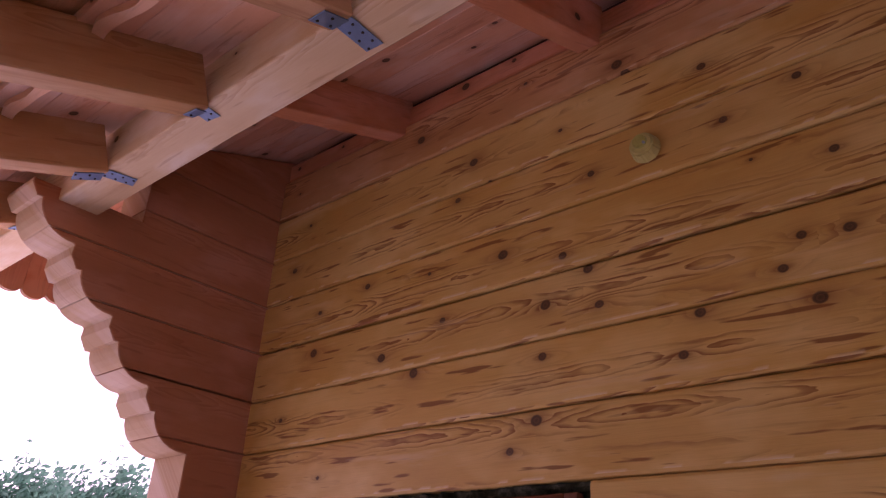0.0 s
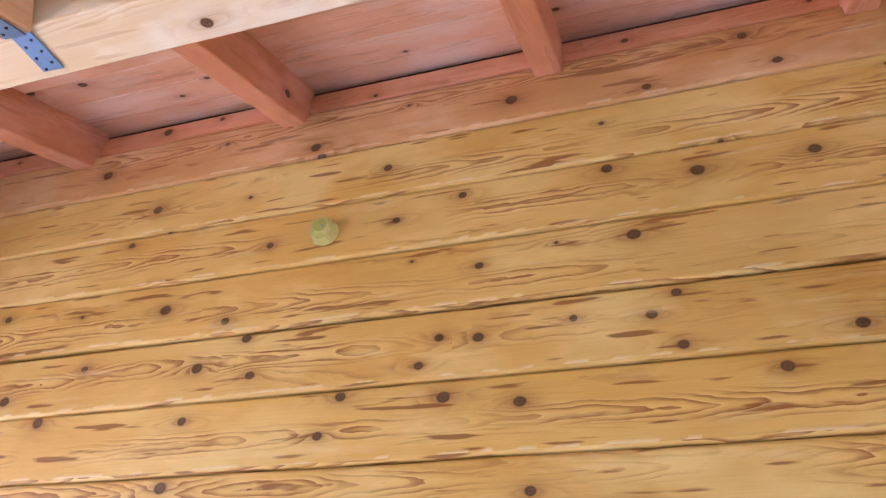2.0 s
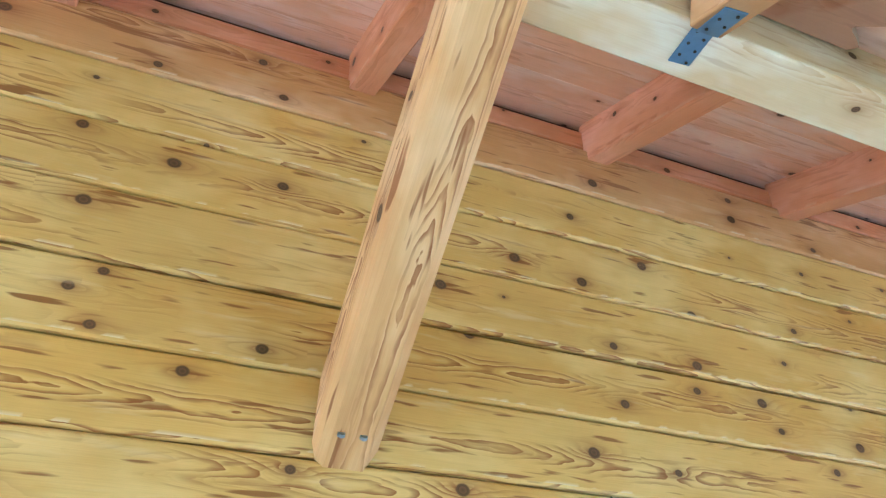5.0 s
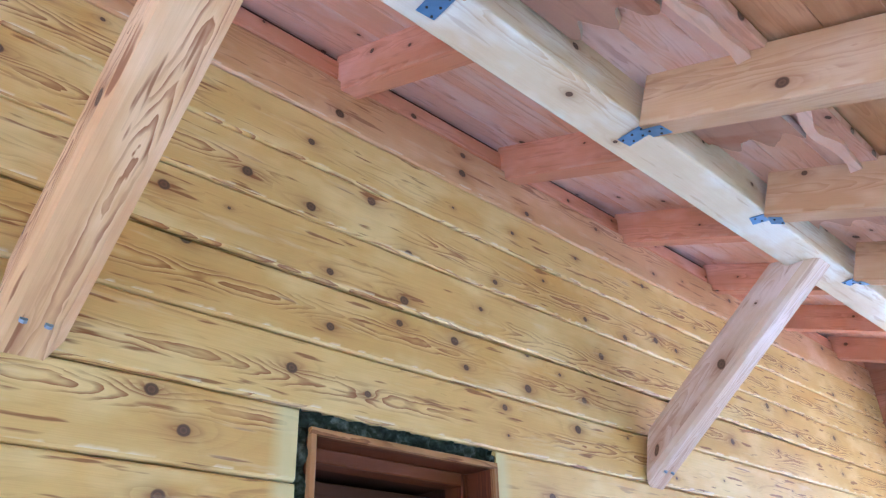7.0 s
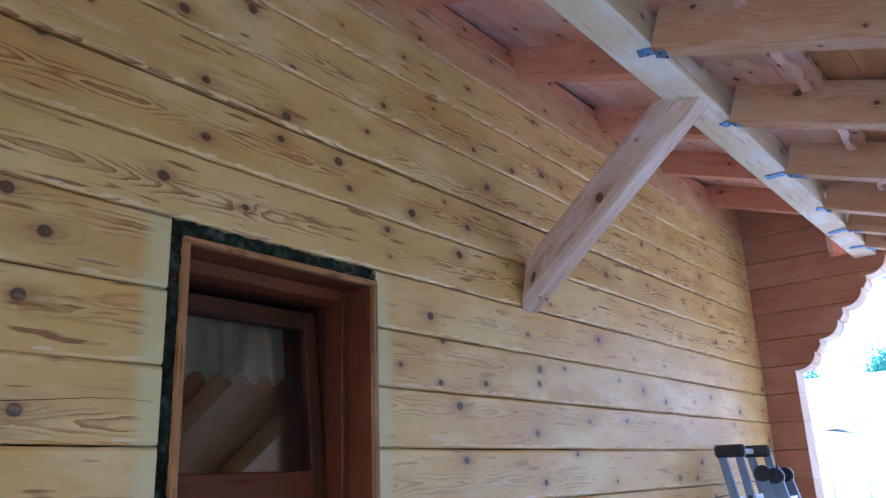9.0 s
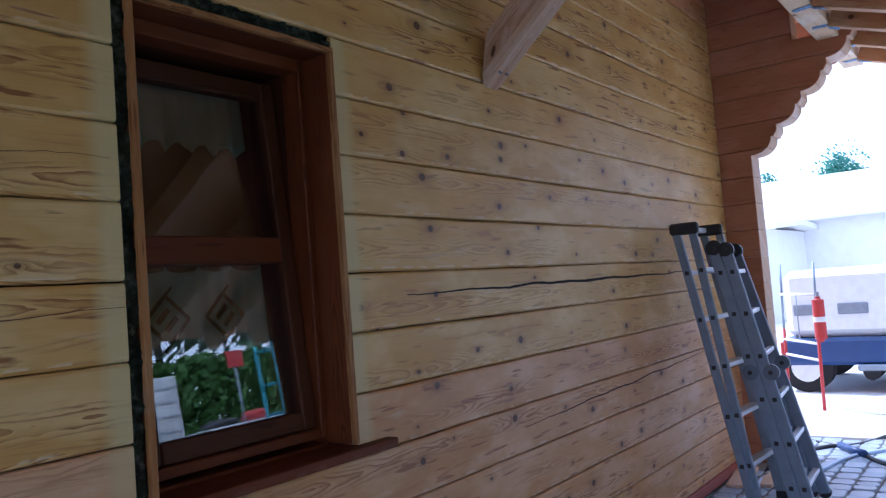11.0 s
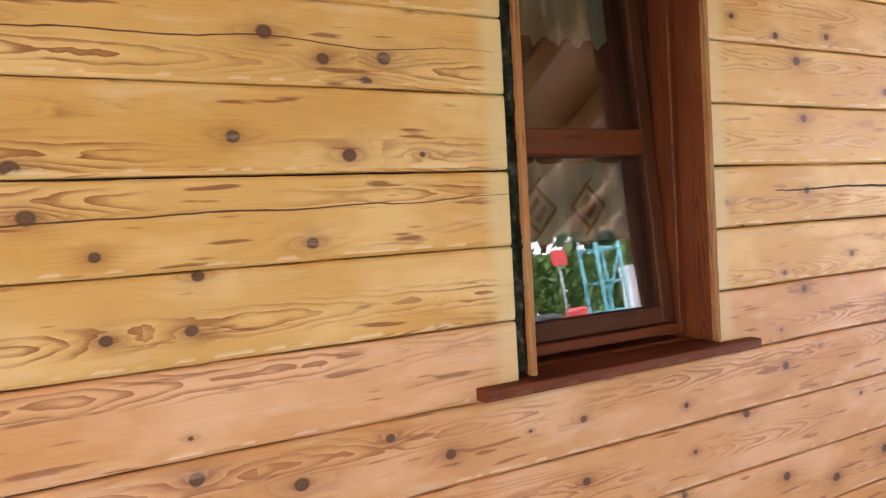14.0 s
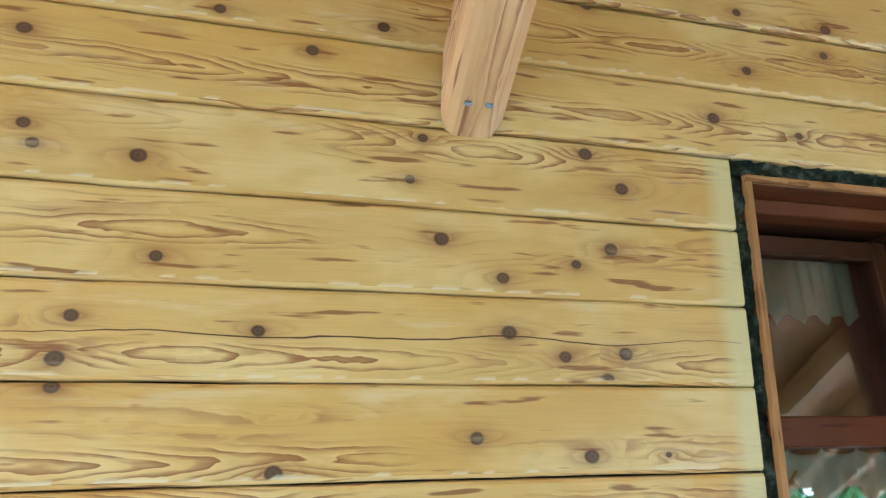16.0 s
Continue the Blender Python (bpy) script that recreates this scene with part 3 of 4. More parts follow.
for x in RAFTERS:
    r = timber("rafter", (0.80 + 0.07) / math.cos(math.atan(SLOPE)), RAFTER_W, RAFTER_H, ROSY, sloped(x, 0.07, RAFTER_Z + SLOPE * 0.07, 1), None, ease=0.004)
    tagged(r, "reddish planed pine rafter between wall and purlin", "rafter", "inner rafters")
OUTER = [c - 0.04 for c in (-4.26, -3.67, -3.09, -2.56, -2.01, -1.27, -0.54, 0.2, 0.94, 1.66, 2.4, 3.16, 3.87, 4.39, 4.89, 5.42, 6.0)]
OUT_Z = 2.885
OUT_TOP = OUT_Z + 0.155
for x in OUTER:
    y0 = P_OUT + 0.004
    r = timber("rafter_tail", (y0 - EAVE) / math.cos(math.atan(SLOPE)), RAFTER_W, RAFTER_H, TAIL, sloped(x, y0, OUT_Z, 1), None, ease=0.004)
    tagged(r, "pale ochre rafter tail bearing on the purlin", "rafter", "rafter tails")

purlin = timber("purlin", 10.6, P_IN - P_OUT, P_H, PALE, Matrix.Translation((-4.35, P_OUT, P_Z)), None, ease=0.006, filler=1.2)
tagged(purlin, "long pale raw pine purlin under the rafters", "beam")


def strap(x, on_beam, on_tail, turn):
    t = thing("metal_strap", (x, P_OUT, P_Z), "zinc nail plate bent round the purlin edge, coloured with the sky's reflection", "bracket", "purlin straps")
    a = math.degrees(math.atan(SLOPE))
    flat = part("plate", box(bmesh.new(), (-0.026, -0.004, -0.005), (0.026, on_beam, -0.002), 0.001), ZINC, t)
    flat.matrix_local = pose(0, 0, 0, 0, 0, turn)
    bent = part("plate", box(bmesh.new(), (-0.026, -on_tail, -0.0045), (0.026, 0.004, -0.0015), 0.001), ZINC, t)
    bent.matrix_local = pose(0, 0, -0.017, a, 0, turn)
    for i in range(int(on_beam / 0.016)):
        part("nail", disc(bmesh.new(), (-0.013 + 0.026 * (i % 2), 0.012 + 0.016 * i, -0.006), 0.0034, 0.003, sides=8), DARKPLASTIC, flat)
    for i in range(int(on_tail / 0.02)):
        part("nail", disc(bmesh.new(), (-0.013 + 0.026 * (i % 2), -0.015 - 0.02 * i, -0.006), 0.0034, 0.003, sides=8), DARKPLASTIC, bent)
    return t


for k, x in enumerate(OUTER):
    strap(x + 0.04, (0.06, 0.05, 0.1, 0.05, 0.115, 0.1, 0.09, 0.1, 0.085)[k % 9], (0.04, 0.03, 0.08, 0.03, 0.07, 0.06, 0.07, 0.09, 0.06)[k % 9], 14 * math.sin(k * 2.3))

# deck boards lie on the rafters, along the wall
down = math.cos(math.atan(SLOPE))
W = 0.135
k = 0
y = 0.05
while y > EAVE - 0.05:
    outer = y < -1.13
    z = DECK_Z + SLOPE * y if y > -0.72 else OUT_TOP + SLOPE * (y + 0.875) + (0.03 if outer else 0.0)
    a = math.atan(SLOPE)
    m = Matrix.Translation((-4.3, y - W * down, z - W * math.sin(a))) @ pose(0, 0, 0, math.degrees(a), 0, 0)
    timber("deck_board", 10.5, W - 0.0008, 0.022, OUTDECK if outer else DECK, m, roof, ease=0.002, step=0.06, filler=2.2)
    y -= W * down
    k += 1
# the far side of the roof shuts off the sky above
bm = bmesh.new()
outline(bm, [(EAVE - 0.05, DECK_Z + SLOPE * EAVE + 0.09), (4.5, DECK_Z + SLOPE * 4.5 + 0.09), (9.5, DECK_Z - SLOPE * 0.5 + 0.09), (9.5, DECK_Z - SLOPE * 0.5 + 0.17), (4.5, DECK_Z + SLOPE * 4.5 + 0.17), (EAVE - 0.05, DECK_Z + SLOPE * EAVE + 0.17)], 10.6, "x")
cover = part("roof_cover", bm, TILE, roof, "roof covering")
cover.location = (-4.35, 0, -3.3)
for ob in roof.children:
    if ob.name.startswith("deck_board"):
        ob.location.z -= 3.3

# waney batten along the edge of the rough boards
for x0, x1 in zip(OUTER, OUTER[1:]):
    bm = bmesh.new()
    n = 30
    if x1 - x0 < 0.3:
        continue
    run = [(x1 - x0 - RAFTER_W) * i / n for i in range(n + 1)]
    sway = [0.012 * noise.noise((x0 * 3 + a * 9, 0, 0)) + 0.009 * math.sin(a * 19 + x0) for a in run]
    outline(bm, [(a, w) for a, w in zip(run, sway)] + [(a, w - 0.03 - 0.006 * math.sin(a * 31)) for a, w in zip(run, sway)][::-1], 0.03, "z")
    b = part("waney_batten", bm, DECK, None)
    grained(b, x0)
    b.location = (x0 + RAFTER_W, -1.15, OUT_TOP - SLOPE * 0.3 - 0.026)
    tagged(b, "rough wavy-edged batten between two rafter tails", "batten", "waney battens")
    bm = bmesh.new()
    if x0 < -0.4:
        continue
    n = 24
    wave = [(0.35 + 0.035 * math.sin(i * 0.62 + x0 * 5) + 0.02 * noise.noise((i * 0.45, x0, 2)), -0.27 * i / n) for i in range(n + 1)]
    outline(bm, wave + [(0.0, -0.27), (0.0, 0.0)], 0.024, "z")
    b = part("scalloped_board", bm, WING, None)
    b.data.materials.append(SAWN)
    for p in b.data.polygons:
        p.material_index = 1 if abs(p.normal.z) < 0.5 else 0
    grained(b, x0 + 4)
    b.matrix_world = Matrix.Translation((x0 + RAFTER_W + 0.002, P_OUT - 0.006, OUT_TOP - 0.034)) @ pose(0, 0, 0, TILT, 0, 0)
    tagged(b, "short wavy-edged reddish board under the roof deck", "board", "scalloped boards")

# ---- braces ----
def brace(x, wood, label):
    t = thing("brace", (x, 0, 2.213), label, "brace", "purlin braces")
    y1, z1 = -0.845, P_Z - 2.213
    ang = math.atan2(z1, -y1)
    length = math.hypot(y1, z1)
    d, w = 0.15, 0.15
    m = Matrix(((0, 1, 0, -w / 2), (-math.cos(ang), 0, math.sin(ang), 0), (math.sin(ang), 0, math.cos(ang), 0), (0, 0, 0, 1)))
    beam = timber("beam", length, w, d, wood, m @ Matrix.Translation((0.0, 0, 0)), t, ease=0.03, step=0.03, skew=(math.tan(math.pi / 2 - ang), -math.tan(ang)), knots=((0.55, 0.05, 0.02),), filler=1.6)
    for dx in (-0.028, 0.022):
        b = bmesh.new()
        p = m @ Vector((0.085, w / 2 + dx, -0.003))
        disc(b, (0, 0, 0), 0.009, 0.008, sides=6)
        ob = part("bolt", b, STEEL, t, "blue-grey bolt head")
        ob.matrix_local = Matrix.Translation(p) @ pose(0, 0, 0, 90 - math.degrees(ang) + 90 - 90, 0, 0)
    return t


brace(-0.236, BRACE, "orange pine brace with bold grain from wall to purlin")
brace(2.152, BRACEPALE, "pale pinkish knotty pine brace from wall to purlin")

# ---- wing walls with scrolled ends ----
def scroll(z0, z1):
    """The scrolled end between two heights, as (reach, height) points going up: rounds with a slanted lip over each."""
    pts = [(-0.226, 0.0), (-0.226, 2.19)]
    for k in range(4):
        y, z = -0.239 - 0.18 * k, 2.19 + 0.195 * k
        for i in range(9):
            a = math.pi / 2 * i / 8
            pts.append((y - 0.132 * math.sin(a), z + 0.115 * (1 - math.cos(a))))
        pts += [(y - 0.15, z + 0.114), (y - 0.176, z + 0.155), (y - 0.174, z + 0.19)]
    pts += [(-0.955, 2.96), (-0.955, 4.0)]

    def at(z):
        for (a, b), (c, d) in zip(pts, pts[1:]):
            if b <= z <= d and d > b:
                return a + (c - a) * (z - b) / (d - b)
        return pts[-1][0]

    return [(at(z0), z0)] + [p for p in pts if z0 + 1e-4 < p[1] < z1 - 1e-4] + [(at(z1), z1)]


def wing(x, side):
    """side: +1 if the wall's thickness goes towards +x."""
    t = thing("wall_left" if side < 0 else "wall_right", (x, 0, 0), "short reddish pine side wall with scroll-cut ends under the eaves", "wall", kind="structure")
    for k in range(18):
        z1, z0 = JOINTS[k], max(TOP - PITCH * (k + 1), 0.0)
        if z1 - z0 < 0.03:
            continue
        a, b = z0 + 0.0015, z1 - 0.0015
        if a > 2.945:
            pts = [(-0.57, a), (-0.57, b)]
        elif b > 2.945:
            pts = scroll(a, 2.945) + [(-0.57, 2.945), (-0.57, b)]
        else:
            pts = scroll(a, b)
        if k == 0:
            roofline = DECK_Z - 0.006
            pts = [(-0.57, a), (-0.57, roofline - SLOPE * 0.57), (0.19, roofline + SLOPE * 0.19), (0.19, a)]
        else:
            pts = pts + [(0.19, b), (0.19, a)]
        bm = outline(bmesh.new(), pts, 0.21, "x")
        es = [e for e in bm.edges if abs(e.verts[0].co.x - e.verts[1].co.x) < 1e-5]
        bmesh.ops.bevel(bm, geom=es, offset=0.004, segments=1, affect="EDGES")
        ob = grained(part("board", bm, WING, t), rng.uniform(0, 40))
        ob.data.materials.append(SAWN)
        for p in ob.data.polygons:
            if abs(p.normal.x) < 0.5 and p.center.y < -0.2 and (p.normal.y < -0.25 or p.center.y < -0.57 or p.normal.z < -0.5):
                p.material_index = 1
        ob.location.x = 0 if side > 0 else -0.21
    return t


wing(LEFT, -1)
wing(RIGHT, 1)
# closing walls of the house
house = thing("wall_house", (0, 0, 0), "plain closing walls of the house", "wall", kind="structure")
block("end_wall", (LEFT - 0.21, 0.191, 0), (LEFT, 8.0, 4.2), WING, house, 0)
block("end_wall", (RIGHT, 0.191, 0), (RIGHT + 0.21, 8.0, 4.2), WING, house, 0)
block("back_wall", (LEFT, 7.8, 0), (RIGHT, 8.0, 3.4), WING, house, 0)
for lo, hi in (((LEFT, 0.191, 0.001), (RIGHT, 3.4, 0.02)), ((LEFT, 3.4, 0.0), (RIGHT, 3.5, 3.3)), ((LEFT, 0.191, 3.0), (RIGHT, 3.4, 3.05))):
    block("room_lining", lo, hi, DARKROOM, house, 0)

# ---- window ----
win = thing("window_1", (0, 0, 0), "red-brown timber window with net curtains in an unfinished opening", "window", kind="structure")
LX0, LX1, LZ0, LZ1 = 0.487, 1.203, 0.935, 2.184
lt = 0.018
for nm, lo, hi in (("lining", (LX0 + 0.006, 0.006, LZ0), (LX0 + lt, 0.19, LZ1 - lt)), ("lining", (LX1 - lt, 0.006, LZ0), (LX1 - 0.006, 0.19, LZ1 - lt)), ("lining", (LX0 + 0.006, 0.006, LZ1 - lt), (LX1 - 0.006, 0.19, LZ1 - 0.006))):
    grained(block(nm, lo, hi, TRIM, win, 0.001), lo[0])
for lo, hi in (((LX0, -0.012, LZ0), (LX0 + lt, 0.006, LZ1 - lt)), ((LX1 - lt, -0.012, LZ0), (LX1, 0.006, LZ1 - lt)), ((LX0, -0.012, LZ1 - lt), (LX1, 0.006, LZ1))):
    grained(block("raw_edge", lo, hi, RAWEDGE, win, 0.001, "raw ochre front edge of the lining"), lo[2])


def foam(lo, hi, seed):
    """Lumpy sealing foam in the gap round the lining."""
    bm = bmesh.new()
    long = 2 if hi[2] - lo[2] > hi[0] - lo[0] else 0
    n = int((hi[long] - lo[long]) / 0.012)
    wide = 0 if long == 2 else 2
    rows = []
    for i in range(n + 1):
        s = lo[long] + (hi[long] - lo[long]) * i / n
        row = []
        for j in range(5):
            c = lo[wide] + (hi[wide] - lo[wide]) * j / 4
            p = [0.0, 0.0, 0.0]
            p[long], p[wide] = s, c
            p[1] = 0.012 + 0.026 * noise.noise((s * 28, c * 40, seed)) + 0.012 * noise.noise((s * 90, c * 90, seed))
            row.append(bm.verts.new(p))
        rows.append(row)
    for a, b in zip(rows, rows[1:]):
        for j in range(4):
            bm.faces.new((a[j], a[j + 1], b[j + 1], b[j])).smooth = True
    bmesh.ops.solidify(bm, geom=bm.faces[:], thickness=0.03)
    bmesh.ops.recalc_face_normals(bm, faces=bm.faces[:])
    return part("sealing_foam", bm, FOAM, win, "dark lumpy sealing foam in the gap")


foam((WX0 + 0.001, 0, LZ0), (LX0 + 0.002, 0, LZ1), 1)
foam((LX1 - 0.002, 0, LZ0), (WX1 - 0.001, 0, LZ1), 2)
foam((WX0 + 0.001, 0, LZ1), (WX1 - 0.001, 0, WZ1 - 0.002), 3)
# fixed frame, sash, rail
SY0, SY1 = 0.115, 0.165
GX0, GX1, GZ0, GZ1 = 0.600, 1.096, 1.046, 2.052
TILTED = Matrix.Translation((0, SY0, 0.989)) @ pose(0, 0, 0, -5.6, 0, 0) @ Matrix.Translation((0, -SY0, -0.989))   # hinged at its foot, its head let into the room
RZ0, RZ1 = 1.518, 1.598
for lo, hi in (((LX0 + lt, SY0 - 0.012, LZ0 + 0.02), (0.535, 0.185, LZ1 - lt)), ((1.155, SY0 - 0.012, LZ0 + 0.02), (LX1 - lt, 0.185, LZ1 - lt)), ((0.535, SY0 - 0.012, 2.125), (1.155, 0.185, LZ1 - lt)), ((0.535, SY0 - 0.012, LZ0 + 0.02), (1.155, 0.185, 0.985))):
    grained(block("frame", lo, hi, TRIM, win, 0.004), lo[0] + 3)
# reveals and sash take the darkened copy, the cross rail keeps the window colour
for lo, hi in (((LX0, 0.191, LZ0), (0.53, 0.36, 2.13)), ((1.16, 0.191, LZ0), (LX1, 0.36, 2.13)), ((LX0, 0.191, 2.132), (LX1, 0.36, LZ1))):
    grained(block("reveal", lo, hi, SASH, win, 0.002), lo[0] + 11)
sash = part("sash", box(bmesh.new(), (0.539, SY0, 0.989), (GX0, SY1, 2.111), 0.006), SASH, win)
grained(sash, 5.0)
sash.matrix_local = TILTED
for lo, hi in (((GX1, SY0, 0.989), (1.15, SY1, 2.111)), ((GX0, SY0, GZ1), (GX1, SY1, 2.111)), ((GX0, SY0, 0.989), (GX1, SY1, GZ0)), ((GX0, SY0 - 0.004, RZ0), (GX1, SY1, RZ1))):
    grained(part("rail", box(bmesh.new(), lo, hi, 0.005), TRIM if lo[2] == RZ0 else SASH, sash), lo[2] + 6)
for z0, z1 in ((GZ0, RZ0), (RZ1, GZ1)):
    for gy in (0.138, 0.154):
        p = block("pane", (GX0 - 0.003, gy, z0 - 0.003), (GX1 + 0.003, gy + 0.004, z1 + 0.003), GLASS, sash, 0)
        p.visible_shadow = False
sill = timber("sill", 1.345 - 0.322, 0.15, 0.03, TRIM, pose(0.322, -0.045, 0.898), win, "dark red-brown sloping window sill", filler=0, ease=0.004)
grained(block("sill_bed", (LX0, 0.106, 0.9), (LX1, 0.19, 0.936), TRIM, win, 0.002), 9.0)


def curtain(name, x0, x1, z0, z1, folds, label, scallop, ties=0):
    bm = bmesh.new()
    nx, nz = 72, 14
    rows = []
    for i in range(nx + 1):
        s = i / nx
        x = x0 + (x1 - x0) * s
        dip = ties * (1 - abs(math.sin(s * math.pi * 4.0)) ** 0.35)
        dip = ties - dip if ties else 0.0
        cut = scallop * abs(math.sin(s * math.pi * 5.5)) ** 0.7
        rows.append([bm.verts.new((x, 0.185 + 0.007 * math.sin(s * folds * 6.28 + 1.2 * math.sin(s * 9)) * (0.6 + 0.4 * j / nz), z1 - dip - (z1 - dip - z0 - cut) * j / nz)) for j in range(nz + 1)])
    for a, b in zip(rows, rows[1:]):
        for j in range(nz):
            bm.faces.new((a[j], b[j], b[j + 1], a[j + 1])).smooth = True
    ob = part("curtain", bm, NET, None)
    mod = ob.modifiers.new("cloth", "SOLIDIFY")
    mod.thickness = 0.0012
    ob.matrix_local = TILTED
    return tagged(ob, label, "curtain")


curtain("valance", 0.60, 1.06, 1.86, 2.07, 9, "white scalloped net valance behind the upper pane", 0.035)
low = curtain("cafe", 0.60, 1.06, 1.265, 1.522, 7, "white net half curtain with two crochet diamonds", 0.0, 0.018)


def diamond(x, z, s):
    """Crochet diamond: a ring of four bars with a small square and tails."""
    bm = bmesh.new()
    def bar(a, b, w):
        d = Vector((b[0] - a[0], 0, b[1] - a[1]))
        n = Vector((-d.z, 0, d.x)).normalized() * w / 2
        vs = [Vector((a[0], 0, a[1])) + n, Vector((a[0], 0, a[1])) - n, Vector((b[0], 0, b[1])) - n, Vector((b[0], 0, b[1])) + n]
        f = [bm.verts.new(v) for v in vs]
        k = [bm.verts.new(v + Vector((0, 0.002, 0))) for v in vs]
        bm.faces.new(f), bm.faces.new(k[::-1])
        for i in range(4):
            bm.faces.new((f[i], k[i], k[(i + 1) % 4], f[(i + 1) % 4]))
    for a, b in (((-s, 0), (0, s)), ((0, s), (s, 0)), ((s, 0), (0, -s)), ((0, -s), (-s, 0))):
        bar(a, b, 0.011)
    bar((-0.45 * s, -0.1 * s), (0.1 * s, 0.45 * s), 0.016)
    bar((-0.1 * s, -0.45 * s), (0.45 * s, 0.1 * s), 0.016)
    bar((0, s), (0.35 * s, 1.35 * s), 0.007)
    bar((0, -s), (-0.35 * s, -1.35 * s), 0.007)
    ob = part("crochet_diamond", bm, varied_crochet, low, "grey-green crochet diamond")
    ob.location = (x, 0.168, z)


varied_crochet = plain("grey_crochet", (0.07, 0.078, 0.07), 0.9)
diamond(0.695, 1.368, 0.07)
diamond(0.89, 1.37, 0.066)

# ---- door beside the far end, only its head shows from inside the porch ----
door = thing("door_1", (0, 0, 0), "red-brown timber door in an unfinished opening", "door", kind="structure")
for lo, hi in (((DX0 + 0.03, -0.01, 0.0), (DX0 + 0.07, 0.16, DZ1 - 0.03)), ((DX1 - 0.07, -0.01, 0.0), (DX1 - 0.03, 0.16, DZ1 - 0.03)), ((DX0 + 0.07, -0.01, DZ1 - 0.07), (DX1 - 0.07, 0.16, DZ1 - 0.03))):
    grained(block("door_frame", lo, hi, TRIM, door, 0.003), lo[0])
grained(block("leaf", (DX0 + 0.072, 0.06, 0.01), (DX1 - 0.072, 0.11, DZ1 - 0.072), TRIM, door, 0.003), 2.0)
hd = bmesh.new()
tube(hd, [(DX1 - 0.14, 0.055, 1.02), (DX1 - 0.14, 0.01, 1.02), (DX1 - 0.25, 0.01, 1.02)], 0.009)
part("door_handle", hd, STEEL, door)
for lo, hi, s in (((DX0 + 0.001, 0, 0.01), (DX0 + 0.03, 0, DZ1 - 0.03), 4), ((DX1 - 0.03, 0, 0.01), (DX1 - 0.001, 0, DZ1 - 0.03), 5), ((DX0 + 0.001, 0, DZ1 - 0.03), (DX1 - 0.001, 0, DZ1 - 0.002), 6)):
    f = foam(lo, hi, s)
    f.parent = door

# ---- small cap on the wall ----
cap = thing("junction_cap", (-1.723, 0, 2.895), "small yellowed plastic junction cap on the wall", "junction box")
bm = bmesh.new()
bmesh.ops.create_cone(bm, cap_ends=True, segments=10, radius1=0.045, radius2=0.036, depth=0.04, matrix=Matrix.Translation((0, -0.02, 0)) @ pose(0, 0, 0, 90, 0, 0))
bmesh.ops.bevel(bm, geom=bm.edges[:], offset=0.005, segments=2, affect="EDGES")
part("cover", bm, YELLOWCAP, cap)
bm = bmesh.new()
disc(bm, (0.0, -0.043, 0.004), 0.02, 0.01, "y", 12)
part("lid", bm, plain("olive_plastic", (0.47, 0.47, 0.13), 0.4, 0, 0.5, 60), cap, "olive inner lid")
bm = bmesh.new()
disc(bm, (0.014, -0.049, -0.006), 0.004, 0.006, "y", 8)
part("screw", bm, STEEL, cap)

# ---- upright boards with rounded ends on the two gables ----
def gable(x, foot):
    t = thing("gable_cladding", (x, 0, 0), "red-brown upright gable boards with rounded lower ends", "cladding", "gable claddings")
    for k in range(19):
        y = 0.3 - 0.1 * k
        top, low = DECK_Z + SLOPE * (y - 0.05) + 0.084, foot + 0.006 * math.sin(k * 2.1)
        if top - low < 0.08:
            continue
        arc = [(-0.049 * math.cos(math.pi * i / 8) + y - 0.05, low + 0.03 * (1 - math.sin(math.pi * i / 8))) for i in range(9)]
        grained(part("board", outline(bmesh.new(), arc + [(y - 0.001, top + SLOPE * 0.05), (y - 0.099, top - SLOPE * 0.05)], 0.025, "x"), WING, t), x + k)
    return t


gable(-4.326, 2.875)
gable(6.201, 2.945)

# ---- paving ----
paving = thing("pavement", (0, 0, 0), "grey concrete pavers under the porch, tinted with sky blue, worn and uneven", "paving", kind="structure")
block("sand_bed", (LEFT - 0.9, -2.7, -0.034), (6.3, -0.013, -0.012), SANDJOINT, paving, 0)


def paver_mesh(length, width, seed):
    """A tumbled paver: rounded corners, worn top edge."""
    r = random.Random(seed)
    bm = bmesh.new()
    cut = 0.022
    plan = [(cut, 0), (length - cut, 0), (length, cut), (length, width - cut), (length - cut, width), (cut, width), (0, width - cut), (0, cut)]
    plan = [(x + r.uniform(-0.003, 0.003), y + r.uniform(-0.003, 0.003)) for x, y in plan]
    mid = (length / 2, width / 2)
    rings = []
    for z, inset in ((-0.03, 0.0), (-0.009, 0.0), (-0.002, 0.05), (0.0, 0.13)):
        rings.append([bm.verts.new((x + (mid[0] - x) * inset, y + (mid[1] - y) * inset, z + r.uniform(-0.001, 0.001))) for x, y in plan])
    for a, b in zip(rings, rings[1:]):
        for k in range(8):
            bm.faces.new((a[k], a[(k + 1) % 8], b[(k + 1) % 8], b[k])).smooth = True
    bm.faces.new(rings[-1])
    me = bpy.data.meshes.new("paver")
    bm.to_mesh(me)
    bm.free()
    me.materials.append(STONE)
    return me


LENGTHS = (0.105, 0.14, 0.172)
shapes = [[paver_mesh(n - 0.011, 0.132, 7 * i + j) for j in range(4)] for i, n in enumerate(LENGTHS)]
far_verts, far_faces = [], []
